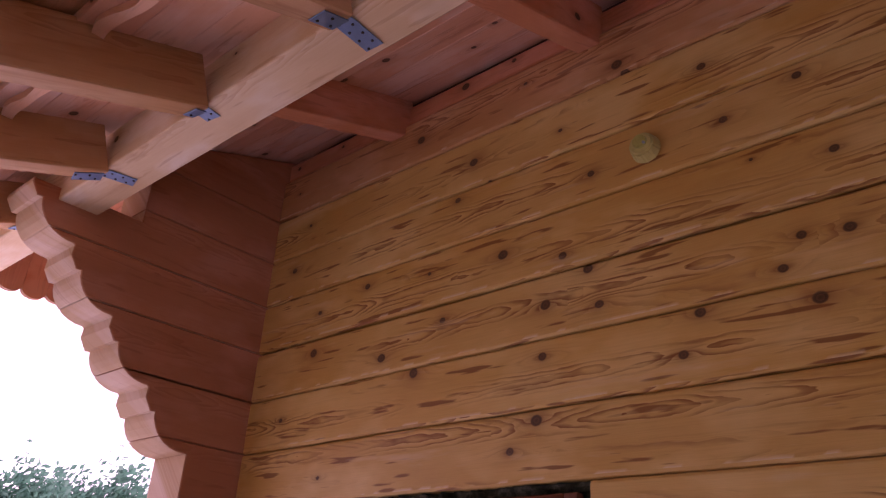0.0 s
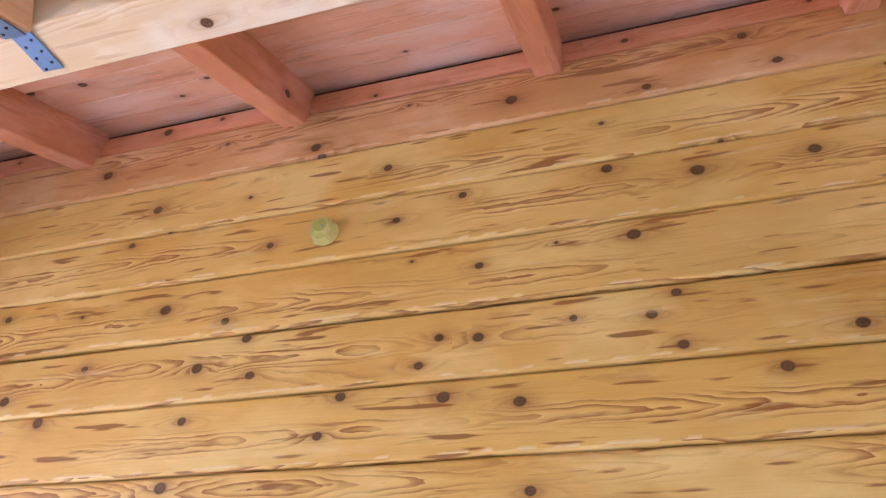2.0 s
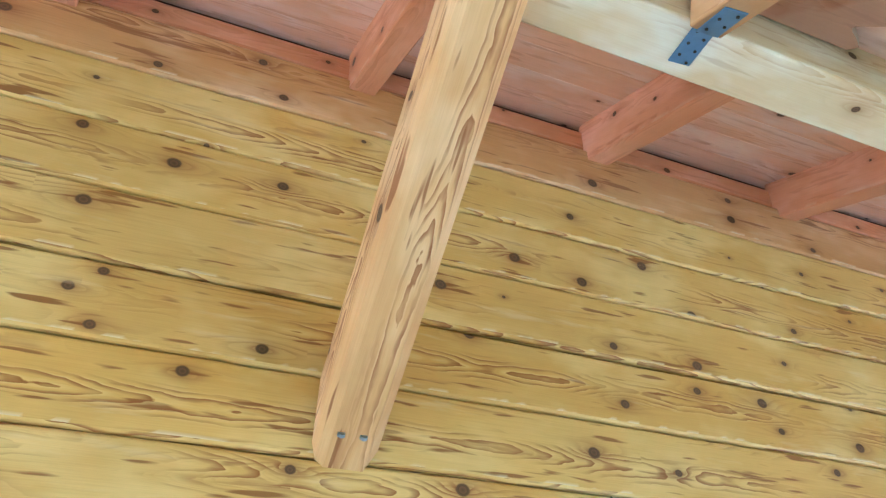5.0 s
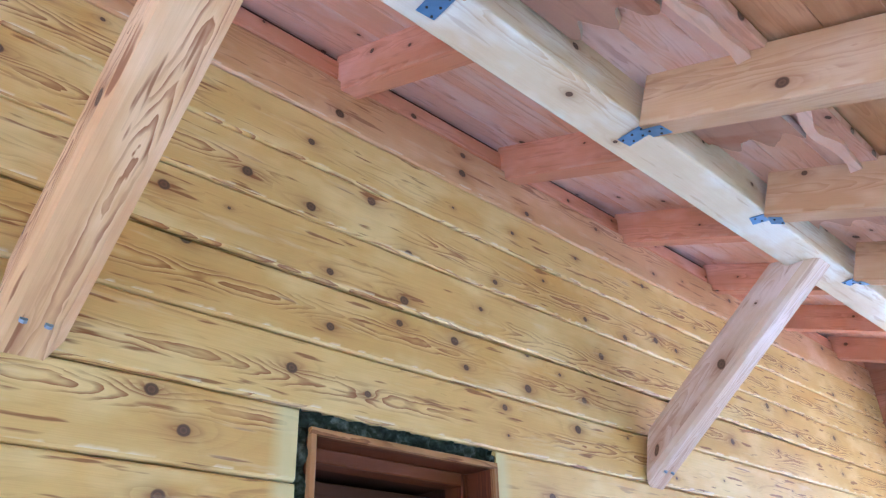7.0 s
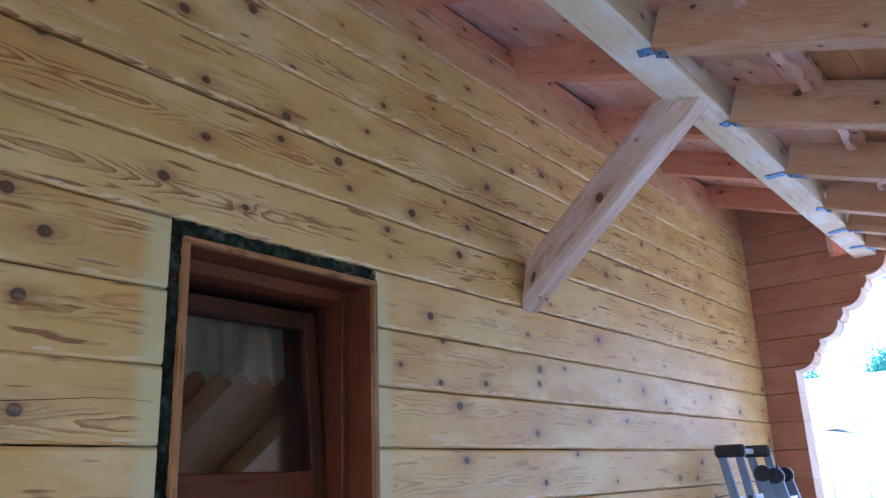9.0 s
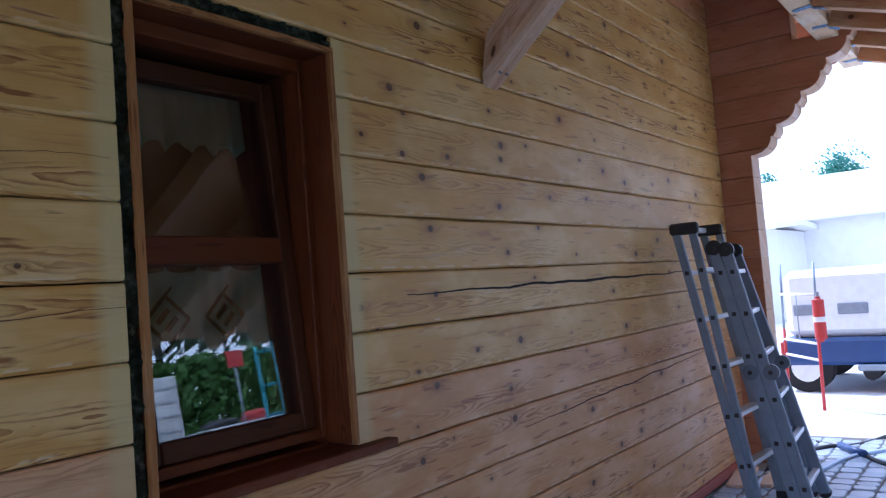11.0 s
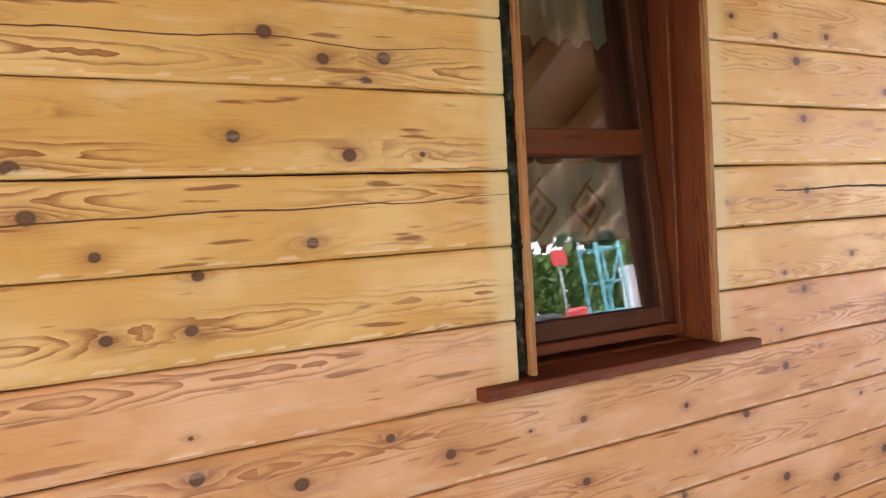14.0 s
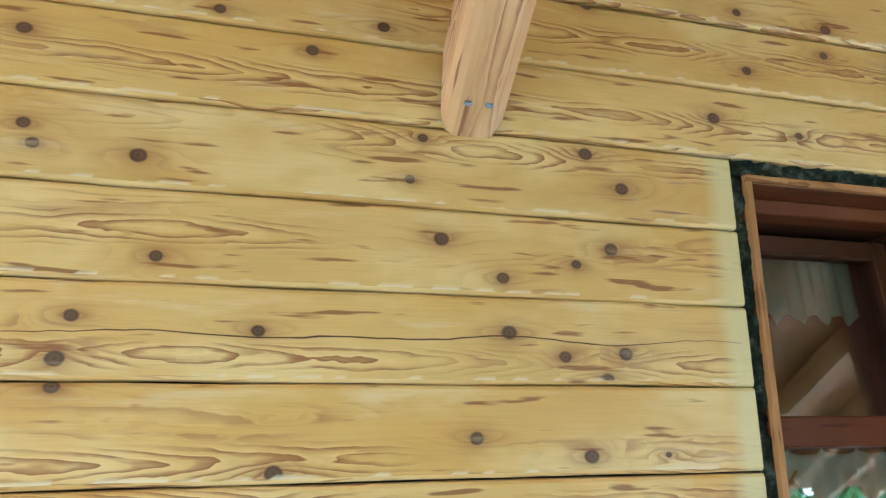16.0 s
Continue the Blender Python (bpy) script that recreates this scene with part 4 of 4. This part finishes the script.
for row in range(18):
    y = -0.163 - row * 0.143
    x = LEFT - 0.85 + rng.uniform(0, 0.1)
    while x < 6.1:
        kind = rng.randrange(3)
        h, turn = rng.uniform(-0.004, 0.003), rng.uniform(-1.5, 1.5)
        me = shapes[kind][rng.randrange(4)]
        if 2.2 < x < 5.2 and row < 12:
            ob = new("paver", me)
            ob.parent = paving
            ob.matrix_local = pose(x, y, h, rng.uniform(-0.8, 0.8), rng.uniform(-0.6, 0.6), turn)
        else:
            m, base = pose(x, y, h, 0, 0, turn), len(far_verts)
            far_verts.extend((m @ v.co)[:] for v in me.vertices)
            far_faces.extend(tuple(base + i for i in p.vertices) for p in me.polygons)
        x += LENGTHS[kind]
me = bpy.data.meshes.new("further_pavers")
me.from_pydata(far_verts, [], far_faces)
tagged(link_mesh("further_pavers", me, STONE, paving), "grey concrete pavers", kind="stuff")

# ---- ladder ----
ladder = thing("folding_ladder", (4.1, -0.4, 0), "folded grey aluminium multi-purpose ladder leaning on the wall", "ladder")


def bar(name, a, b, w, d, material, parent, label=""):
    """A flat bar of width w (along x) and depth d from a to b."""
    a, b = Vector(a), Vector(b)
    z = (b - a).normalized()
    x = Vector((1, 0, 0))
    x = (x - z * x.dot(z)).normalized()
    y = z.cross(x)
    m = Matrix((x, y, z)).transposed().to_4x4()
    m.translation = a
    bm = box(bmesh.new(), (-w / 2, -d / 2, 0), (w / 2, d / 2, (b - a).length), 0.004)
    ob = part(name, bm, material, parent, label)
    ob.matrix_local = m
    return ob


def section(pa, pb, qa, qb, depth, first, gap, count, feet=True, twin=0.0):
    """Two stiles with rungs between them; pa..pb is one stile, qa..qb the other. twin: a second pair lies that far in front."""
    pa, pb, qa, qb = (Vector(p) - ladder.location for p in (pa, pb, qa, qb))
    for a, b in ((pa, pb), (qa, qb)):
        bar("stile", a, b, 0.026, depth, ALU, ladder)
        if twin:
            bar("stile", a + Vector((0, -twin, 0)), b + Vector((0, -twin, 0)), 0.026, depth, ALU, ladder)
        if feet:
            foot = box(bmesh.new(), (-0.021, -depth / 2 - 0.008, 0.0), (0.021, depth / 2 + 0.008, 0.045), 0.006)
            part("foot_cap", foot, DARKPLASTIC, ladder, "black rubber foot").location = a
    for k in range(count):
        s = (first + gap * k) / (pb - pa).length
        a, b = pa.lerp(pb, s), qa.lerp(qb, s)
        for d in (0.0, twin) if twin else (0.0,):
            off = Vector((0, -d, 0))
            m = a.lerp(b, 0.5) + off
            r = box(bmesh.new(), (-(b - a).length / 2, -0.019, -0.013), ((b - a).length / 2, 0.019, 0.013), 0.004)
            part("rung", r, SKYBRIGHT, ladder).matrix_local = Matrix.Translation(m) @ pose(0, 0, 0, 0, 0, math.degrees(math.atan2((b - a).y, (b - a).x)))
            for e in (a, b):
                c = box(bmesh.new(), (-0.0155, -0.012, -0.012), (0.0155, 0.012, 0.012), 0.002)
                part("rung_end", c, DARKPLASTIC, ladder, "black rung end").location = e + off


# Lighter copy of the ladder metal: sky reflected on the treads, as colour.
SKYBRIGHT = plain("aluminium_sky_glare", (0.72, 0.75, 0.8), 0.35, 0.5, 0.15, 15)
section((3.90, -0.405, 0), (3.94, -0.085, 1.63), (4.36, -0.43, 0), (4.39, -0.10, 1.63), 0.048, 0.29, 0.28, 5)
section((3.93, -0.415, 0.05), (3.94, -0.185, 1.615), (4.375, -0.44, 0.05), (4.39, -0.20, 1.615), 0.046, 0.24, 0.28, 5, feet=False)
section((3.98, -0.61, 0.03), (3.985, -0.283, 1.5), (4.44, -0.585, 0.03), (4.46, -0.20, 1.5), 0.064, 0.14, 0.247, 6, feet=False, twin=0.067)


def joint(x, y, z, r, colour, label):
    """A ratchet joint: a rounded plate with its pin."""
    bm = disc(bmesh.new(), (0, 0, 0), r, 0.042, "x", 20)
    bmesh.ops.bevel(bm, geom=[e for e in bm.edges if abs(e.verts[0].co.x - e.verts[1].co.x) < 1e-4], offset=0.008, segments=2, affect="EDGES")
    h = part("hinge", bm, colour, ladder, label)
    h.location = Vector((x, y, z)) - ladder.location
    part("hinge_pin", disc(bmesh.new(), (-0.022, 0, 0), 0.013, 0.012, "x", 12), DARKPLASTIC, h)


for x, dy in ((3.985, 0.0), (4.46, 0.083)):
    joint(x, -0.285 + dy, 1.515, 0.048, DARKPLASTIC, "black hinge cap")
    joint(x, -0.35 + dy, 1.50, 0.046, DARKPLASTIC, "black hinge cap")
for x, dy in ((3.98, 0.0), (4.45, 0.05)):
    joint(x, -0.425 + dy, 0.80, 0.044, GREYJOINT, "dark grey ratchet joint")
    joint(x, -0.535 + dy, 0.80, 0.044, GREYJOINT, "dark grey ratchet joint")
    for y in (-0.61, -0.68):
        part("wheel", disc(bmesh.new(), (0, 0, 0), 0.034, 0.03, "x", 16), DARKPLASTIC, ladder, "black transport wheel").location = Vector((x, y + 0.6 * dy, 0.034)) - ladder.location
for x in (3.94, 4.39):
    part("end_cap", box(bmesh.new(), (-0.026, -0.085, -0.035), (0.026, 0.085, 0.035), 0.014), DARKPLASTIC, ladder, "black end cap").location = Vector((x, -0.135, 1.645)) - ladder.location
part("top_bar", box(bmesh.new(), (-0.22, -0.02, -0.016), (0.22, 0.02, 0.016), 0.006), SKYBRIGHT, ladder).location = Vector((4.165, -0.11, 1.645)) - ladder.location

# ---- pale boards lying behind the ladder ----
for k, (x, y, turn, w) in enumerate(((4.5, -0.2, 8, 0.14), (4.55, -0.32, -6, 0.12))):
    plank = part("offcut", box(bmesh.new(), (0, 0, 0), (0.5, w, 0.022), 0.003), SAWN)
    grained(plank, k)
    plank.matrix_world = pose(x, y, 0.003, 0, 0, turn)
    tagged(plank, "short pale board lying on the pavers behind the ladder", "board", "offcuts")

# ---- cable reel ----
reel = thing("cable_reel", (2.72, -0.40, 0), "black cable reel with lime socket lids in a tubular frame", "cable reel")
bm = disc(bmesh.new(), (0, 0, 0.10), 0.085, 0.12, sides=28)
part("drum", bm, DARKPLASTIC, reel)
bm = bmesh.new()
tube(bm, [(0.093 * math.cos(0.3 * i), 0.093 * math.sin(0.3 * i), 0.045 + 0.11 * i / 190) for i in range(191)], 0.006, 6)
part("wound_cable", bm, CABLE, reel)
for z, r in ((0.03, 0.125), (0.165, 0.105)):
    bm = disc(bmesh.new(), (0, 0, z), r, 0.008, sides=32)
    part("flange", bm, STEEL if z < 0.1 else DARKPLASTIC, reel, "grey sheet-metal flange" if z < 0.1 else "")
bm = disc(bmesh.new(), (0, 0, 0.18), 0.07, 0.03, sides=24)
part("socket_plate", bm, DARKPLASTIC, reel)
for k, (a, up) in enumerate(((0.4, 0.0), (2.5, 0.055), (4.6, 0.0))):
    bm = disc(bmesh.new(), (0, 0, 0), 0.024, 0.006, sides=16)
    lid = part("socket_lid", bm, LIME, reel, "lime-green spring lid" if not up else "open lime-green lid")
    lid.matrix_local = pose(0.038 * math.cos(a), 0.038 * math.sin(a), 0.2 + up * 0.5, 70 if up else 8, 0, math.degrees(a))
plug = disc(bmesh.new(), (-0.03, 0.02, 0.21), 0.02, 0.035, sides=12)
part("plug", plug, WHITE, reel, "white plug")
for sy in (-1, 1):
    bm = bmesh.new()
    tube(bm, [(-0.07, 0.1 * sy, 0.012), (-0.08, 0.185 * sy, 0.014), (-0.075, 0.195 * sy, 0.10), (-0.06, 0.19 * sy, 0.155), (0.0, 0.10 * sy, 0.172), (0.05, 0.12 * sy, 0.168), (0.075, 0.18 * sy, 0.13), (0.08, 0.19 * sy, 0.05), (0.07, 0.15 * sy, 0.012), (0.0, 0.1 * sy, 0.01)], 0.009)
    part("frame_tube", bm, DARKPLASTIC, reel)


def line(name, pts, r, material, label, cat):
    """A cable lying on the ground through rough points, smoothed."""
    pts = [Vector(p) for p in pts]
    out = []
    for i in range(len(pts) - 1):
        p0, p1, p2, p3 = pts[max(i - 1, 0)], pts[i], pts[i + 1], pts[min(i + 2, len(pts) - 1)]
        for k in range(8):
            t = k / 8
            out.append(0.5 * ((2 * p1) + (p2 - p0) * t + (2 * p0 - 5 * p1 + 4 * p2 - p3) * t * t + (3 * p1 - p0 - 3 * p2 + p3) * t ** 3))
    out.append(pts[-1])
    return tagged(part(name, tube(bmesh.new(), out, r, 7), material), label, cat)


line("conduit", [(1.0, -0.06, 0.014), (2.334, -0.10, 0.014), (3.3, -0.17, 0.014), (4.26, -0.25, 0.014), (4.7, -0.22, 0.014)], 0.016, BLUEGLINT, "pale grey conduit lying along the foot of the wall", "conduit")
line("extension_cable", [(2.72, -0.3, 0.03), (2.85, -0.24, 0.01), (3.29, -0.37, 0.01), (3.8, -0.5, 0.01), (4.2, -0.51, 0.01), (4.9, -0.42, 0.01), (5.5, -0.3, 0.008)], 0.006, CABLE, "black cable from the reel across the pavers", "cable")
line("hose", [(5.0, -0.18, -0.005), (5.7, -0.1, -0.008), (6.1, -0.2, -0.015), (5.95, -0.5, -0.01), (6.4, -0.72, -0.015), (7.2, -0.9, -0.015)], 0.016, CABLE, "black hose looping over the yard", "hose")
line("hose", [(5.1, -0.2, 0.0), (5.7, -0.33, 0.005), (5.86, -0.53, 0.008), (5.4, -0.82, 0.012), (5.0, -1.3, 0.012)], 0.016, CABLE, "black hose crossing the pavers", "hose")
line("hose", [(4.75, -0.3, 0.012), (5.05, -0.5, 0.012), (5.6, -0.66, 0.012), (6.5, -1.3, -0.015)], 0.014, BLUEGLINT, "grey hose on the ground", "hose")
bm = tube(bmesh.new(), [(5.8, -0.50, 0.03), (5.55, -0.70, 0.03)], 0.026, 10)
tagged(part("hose_coupling", bm, BLUEPAINT), "blue hose coupling on the pavers", "coupling")

# ---- red and white frame, truck ----
stand = thing("steel_frame", (7.97, 0.19, -0.035), "red and white tubular steel frame standing in the yard", "frame")
A, B = Vector((0.33, 0.22, 0)), Vector((-0.32, -0.24, 0))
for p in (A, B):
    part("post", tube(bmesh.new(), [p, p + Vector((0, -0.01, 0.75))], 0.016), REDPAINT, stand, "red post foot")
    part("post", tube(bmesh.new(), [p + Vector((0, -0.01, 0.75)), p + Vector((0, -0.03, 1.44))], 0.012), STEEL, stand)
for z in (0.48, 0.64, 1.12):
    part("crossbar", tube(bmesh.new(), [A + Vector((0, -0.01, z)), B + Vector((0, -0.01, z))], 0.014), WHITE, stand)
part("spindle", tube(bmesh.new(), [A.lerp(B, 0.5) + Vector((0, 0, 0.64)), A.lerp(B, 0.5) + Vector((0, 0, 1.12))], 0.006), STEEL, stand)
ext = thing("red_bottle", tuple(stand.location + B + Vector((-0.02, -0.04, 0.66))), "red gas bottle hung on the steel frame", "bottle")
bm = disc(bmesh.new(), (0, 0, 0.22), 0.055, 0.44, sides=20)
bmesh.ops.bevel(bm, geom=[e for e in bm.edges if abs(e.verts[0].co.z - e.verts[1].co.z) < 1e-4], offset=0.03, segments=3, affect="EDGES")
part("cylinder", bm, REDPAINT, ext)
part("label_band", disc(bmesh.new(), (0, 0, 0.22), 0.0562, 0.05, sides=20), WHITE, ext, "white label")
part("valve", disc(bmesh.new(), (0, 0, 0.46), 0.018, 0.05, sides=10), STEEL, ext)

truck = thing("pickup_truck", (8.75, -1.4, -0.035), "dark blue pickup truck with a white cab standing in the sun", "truck")
body = part("body", box(bmesh.new(), (0.0, -2.1, 0.30), (1.7, 1.95, 0.60), 0.04), BLUEPAINT, truck)
part("sill_bar", box(bmesh.new(), (-0.03, -1.2, 0.24), (0.05, 1.2, 0.31), 0.015), STEEL, body)
part("canopy", box(bmesh.new(), (0.06, -0.2, 0.605), (1.64, 1.9, 1.35), 0.08), WHITE, truck, "white canopy")
cabm = outline(bmesh.new(), [(-2.05, 0.605), (-1.2, 0.66), (-0.85, 1.3), (-0.22, 1.32), (-0.22, 0.605)], 1.56, "x")
cabo = part("cab", cabm, WHITE, truck, "white cab")
cabo.location.x = 0.07
part("window_glass", box(bmesh.new(), (0.055, -1.0, 0.78), (0.065, -0.3, 1.2), 0.0), DARKPLASTIC, cabo)
for yy in (1.2, 1.65):
    part("hatch", box(bmesh.new(), (0.045, yy - 0.15, 0.85), (0.062, yy + 0.15, 0.97), 0.01), STEEL, truck, "grey hatch plate")
for yy in (1.72, -1.35):
    for xx in (0.05, 1.5):
        w = part("wheel", disc(bmesh.new(), (0.1, 0, 0), 0.275, 0.2, "x", 28), TYRE, truck)
        w.location = (xx, yy, 0.275)
        part("rim", disc(bmesh.new(), (0.0 if xx < 1 else 0.2, 0, 0), 0.16, 0.02, "x", 20), WHITE, w, "white steel rim")
part("axle", tube(bmesh.new(), [(0.2, 1.1, 0.2), (1.5, 1.1, 0.2)], 0.09), DARKPLASTIC, truck)
part("tail_lamp", box(bmesh.new(), (0.02, 1.93, 0.42), (0.2, 1.97, 0.56), 0.01), REDPAINT, truck, "red tail lamp")

# ---- neighbouring houses ----
def neighbour(at, size, label, roofmat, ridge=1.6, windows=True):
    t = thing("neighbour_house", at, label, "house", "neighbouring houses")
    w, d, h = size
    bm = box(bmesh.new(), (0, 0, -0.04), (w, d, h), 0.0)
    part("wall", bm, PLASTER, t)
    bm = outline(bmesh.new(), [(-0.4, h - 0.05), (w / 2, h + ridge), (w + 0.4, h - 0.05), (w + 0.4, h + 0.1), (w / 2, h + ridge + 0.15), (-0.4, h + 0.1)], d + 0.8, "y")
    part("roof", bm, roofmat, t).location.y = -0.4
    n = int(d // 2.5) if windows else 0
    for k in range(n):
        y = (k + 0.5) * d / n
        o = part("window", box(bmesh.new(), (-0.03, y - 0.45, 0.95), (0.05, y + 0.45, 2.05), 0.01), WHITE, t)
        part("pane", box(bmesh.new(), (-0.036, y - 0.38, 1.02), (-0.03, y + 0.38, 1.98), 0.0), DARKPLASTIC, o)
    return t


neighbour((24.0, -9.0, 0), (8, 18, 2.7), "low pale rendered house in full sun", PLASTER, 1.5, False)
neighbour((19.5, 3.3, 0), (5, 7, 2.35), "small pale outbuilding with a flat pale roof", PLASTER, 0.12, False)
neighbour((2.0, -42.0, 0), (12, 8, 3.0), "distant white house with a red tiled roof", TILE, 2.6)


# ---- trees and hedge ----
def tree(at, height, spread, leaves, seed, trunk_share=0.3, mat=None, leaf=1.0, label="leafy green tree beyond the yard"):
    r = random.Random(seed)
    t = thing("tree", at, label, "tree", "trees round the yard")
    bm = bmesh.new()
    tops = []
    n = 7
    trunk = [(0.12 * noise.noise((seed, i * 0.5, 0)), 0.12 * noise.noise((seed, i * 0.5, 3)), height * 0.8 * i / n) for i in range(n + 1)]
    for a, b, k in zip(trunk, trunk[1:], range(n)):
        tube(bm, [a, b], 0.035 * height * 0.5 * (1 - 0.11 * k), 7)
    for k in range(9):
        z = height * (trunk_share + 0.55 * k / 9)
        a = k * 2.4 + r.uniform(-0.4, 0.4)
        reach = spread * r.uniform(0.5, 0.9) * (1.0 - 0.4 * k / 9)
        end = (reach * math.cos(a), reach * math.sin(a), z + r.uniform(0.1, 0.2) * height)
        tube(bm, [(0, 0, z), (end[0] * 0.5, end[1] * 0.5, z + 0.06 * height), end], 0.012 * height * 0.6, 5)
        tops.append(end)
    part("trunk", bm, BARK, t)
    verts, faces = [], []
    clumps = tops + [(r.uniform(-0.6, 0.6) * spread, r.uniform(-0.6, 0.6) * spread, height * r.uniform(trunk_share + 0.1, 0.97)) for _ in range(16)]
    for i in range(leaves):
        c = clumps[i % len(clumps)]
        g = [r.gauss(0, 0.22 * spread), r.gauss(0, 0.22 * spread), r.gauss(0, 0.075 * height)]
        p = Vector((c[0] + g[0], c[1] + g[1], c[2] + g[2]))
        s = leaf * r.uniform(0.05, 0.11) * (0.6 + height * 0.07)
        d = Vector((r.gauss(0, 1), r.gauss(0, 1), r.gauss(0, 1))).normalized()
        e = d.orthogonal().normalized()
        f = d.cross(e)
        base = len(verts)
        verts += [(p + e * s)[:], (p + f * s * 0.5)[:], (p - e * s)[:], (p - f * s * 0.5)[:]]
        faces.append((base, base + 1, base + 2, base + 3))
    me = bpy.data.meshes.new("crown")
    me.from_pydata(verts, [], faces)
    link_mesh("crown", me, mat or LEAF, t)
    return t


for k, (x, y, h, w) in enumerate(((-18.0, 4.8, 4.05, 1.2), (-18.5, 6.9, 4.2, 1.3), (-18.2, 3.0, 3.9, 1.1), (-19.5, 9.2, 4.1, 1.4), (40.0, 4.6, 5.9, 1.5), (41.0, 8.4, 5.6, 1.0))):
    tree((x, y, -0.04), h, w, 9000, 20 + k, mat=HAZELEAF, leaf=1.2)
# Row out of direct view, added to block sky and darken the pane's reflection.
for k in range(9):
    tree((-6.0 + 5.2 * k + 0.8 * math.sin(k * 3.0), -21.0 - 1.5 * math.cos(k * 2.0), -0.04), 9.6 + 1.2 * math.sin(k * 1.7), 3.8, 9000, 40 + k, 0.41, leaf=2.4)

r = random.Random(5)
verts, faces = [], []
for i in range(60000):
    x, y = r.uniform(-6, 32), -16.0 + r.gauss(0, 0.3)
    top = 3.25 + 0.4 * noise.noise((x * 0.7, 0, 0)) + 0.25 * noise.noise((x * 2.3, 5, 0))
    p = Vector((x, y, r.uniform(0.0, top)))
    s = r.uniform(0.08, 0.17)
    d = Vector((r.gauss(0, 1), r.gauss(0, 1), r.gauss(0, 1))).normalized()
    e = d.orthogonal().normalized()
    f = d.cross(e)
    b = len(verts)
    verts += [(p + e * s)[:], (p + f * s * 0.6)[:], (p - e * s)[:], (p - f * s * 0.6)[:]]
    faces.append((b, b + 1, b + 2, b + 3))
me = bpy.data.meshes.new("hedge")
me.from_pydata(verts, [], faces)
tagged(link_mesh("hedge", me, HEDGE), "tall green garden hedge across the yard", "hedge", kind="stuff")

# ---- things in the yard that the window pane mirrors ----
scaf = thing("scaffold_frame", (5.5, -5.3, -0.035), "turquoise steel scaffold frame in the yard", "scaffold")
for dx in (0.0, 0.36):
    for dy in (0.0, 0.3):
        part("post", tube(bmesh.new(), [(dx, dy, 0), (dx, dy, 2.02)], 0.02), CYAN, scaf)
for z in (0.3, 0.75, 1.2, 1.55, 1.95):
    for a, b in (((0, 0), (0.36, 0)), ((0, 0.3), (0.36, 0.3)), ((0, 0), (0, 0.3)), ((0.36, 0), (0.36, 0.3))):
        part("ledger", tube(bmesh.new(), [(*a, z), (*b, z)], 0.014), CYAN, scaf)
for z in (0.3, 1.2):
    part("diagonal", tube(bmesh.new(), [(0, 0.3, z), (0.36, 0.3, z + 0.72)], 0.012), CYAN, scaf)


def folded(size, seed):
    """A cloth bundle with uneven creases."""
    bm = bmesh.new()
    bmesh.ops.create_icosphere(bm, subdivisions=3, radius=1.0)
    for v in bm.verts:
        v.co *= 1.0 + 0.35 * noise.noise(v.co * 1.7 + Vector((seed, 0, 0)))
        v.co = Vector((v.co.x * size[0], v.co.y * size[1], max(v.co.z, -0.6) * size[2] + 0.6 * size[2]))
    return bm


mesh = thing("mesh_panel", (3.9, -5.1, -0.035), "white fence panel with wire mesh in the yard", "fence")
part("panel", box(bmesh.new(), (0, 0, 0), (0.32, 0.03, 1.8), 0.004), WHITE, mesh)
for n in range(4):
    part("wire", tube(bmesh.new(), [(0.04 + 0.08 * n, 0.036, 0.02), (0.04 + 0.08 * n, 0.036, 1.79)], 0.005), STEEL, mesh)
for n in range(12):
    part("wire", tube(bmesh.new(), [(0.0, 0.044, 0.1 + 0.145 * n), (0.32, 0.044, 0.1 + 0.145 * n)], 0.005), STEEL, mesh)
bench = thing("trestle_table", (4.75, -6.1, -0.035), "high trestle table with a white top in the yard", "table")
part("tabletop", box(bmesh.new(), (0, 0, 1.14), (1.7, 0.7, 1.19), 0.005), WHITE, bench)
for x in (0.2, 1.5):
    for y in (0.06, 0.64):
        part("leg", tube(bmesh.new(), [(x, y, 0), (x, 0.35 + (y - 0.35) * 0.6, 1.14)], 0.025), DARKPLASTIC, bench)
red = thing("cloth_bundle", (5.75, -5.85, 1.155), "red cloth bundle on the trestle table", "cloth")
part("cloth", folded((0.2, 0.16, 0.08), 3.0), REDPAINT, red)
dark = thing("tool_bag", (5.2, -5.8, 1.155), "black tool bag on the trestle table", "bag")
part("bag", folded((0.26, 0.16, 0.06), 8.0), DARKPLASTIC, dark)
flag = thing("warning_board", (5.5, -5.72, -0.035), "red warning board on a thin post", "sign")
part("post", tube(bmesh.new(), [(0.0, 0, 0), (0.0, 0, 2.06)], 0.012), STEEL, flag)
part("board", box(bmesh.new(), (-0.12, 0.014, 1.86), (0.12, 0.026, 2.06), 0.003), REDPAINT, flag)
panel = thing("white_cabinet", (6.35, -5.6, -0.035), "tall white metal cabinet in the yard", "cabinet")
part("body", box(bmesh.new(), (0, 0, 0.05), (0.5, 0.4, 1.75), 0.01), WHITE, panel)
part("door", box(bmesh.new(), (0.01, 0.402, 0.07), (0.49, 0.42, 1.73), 0.006), WHITE, panel)
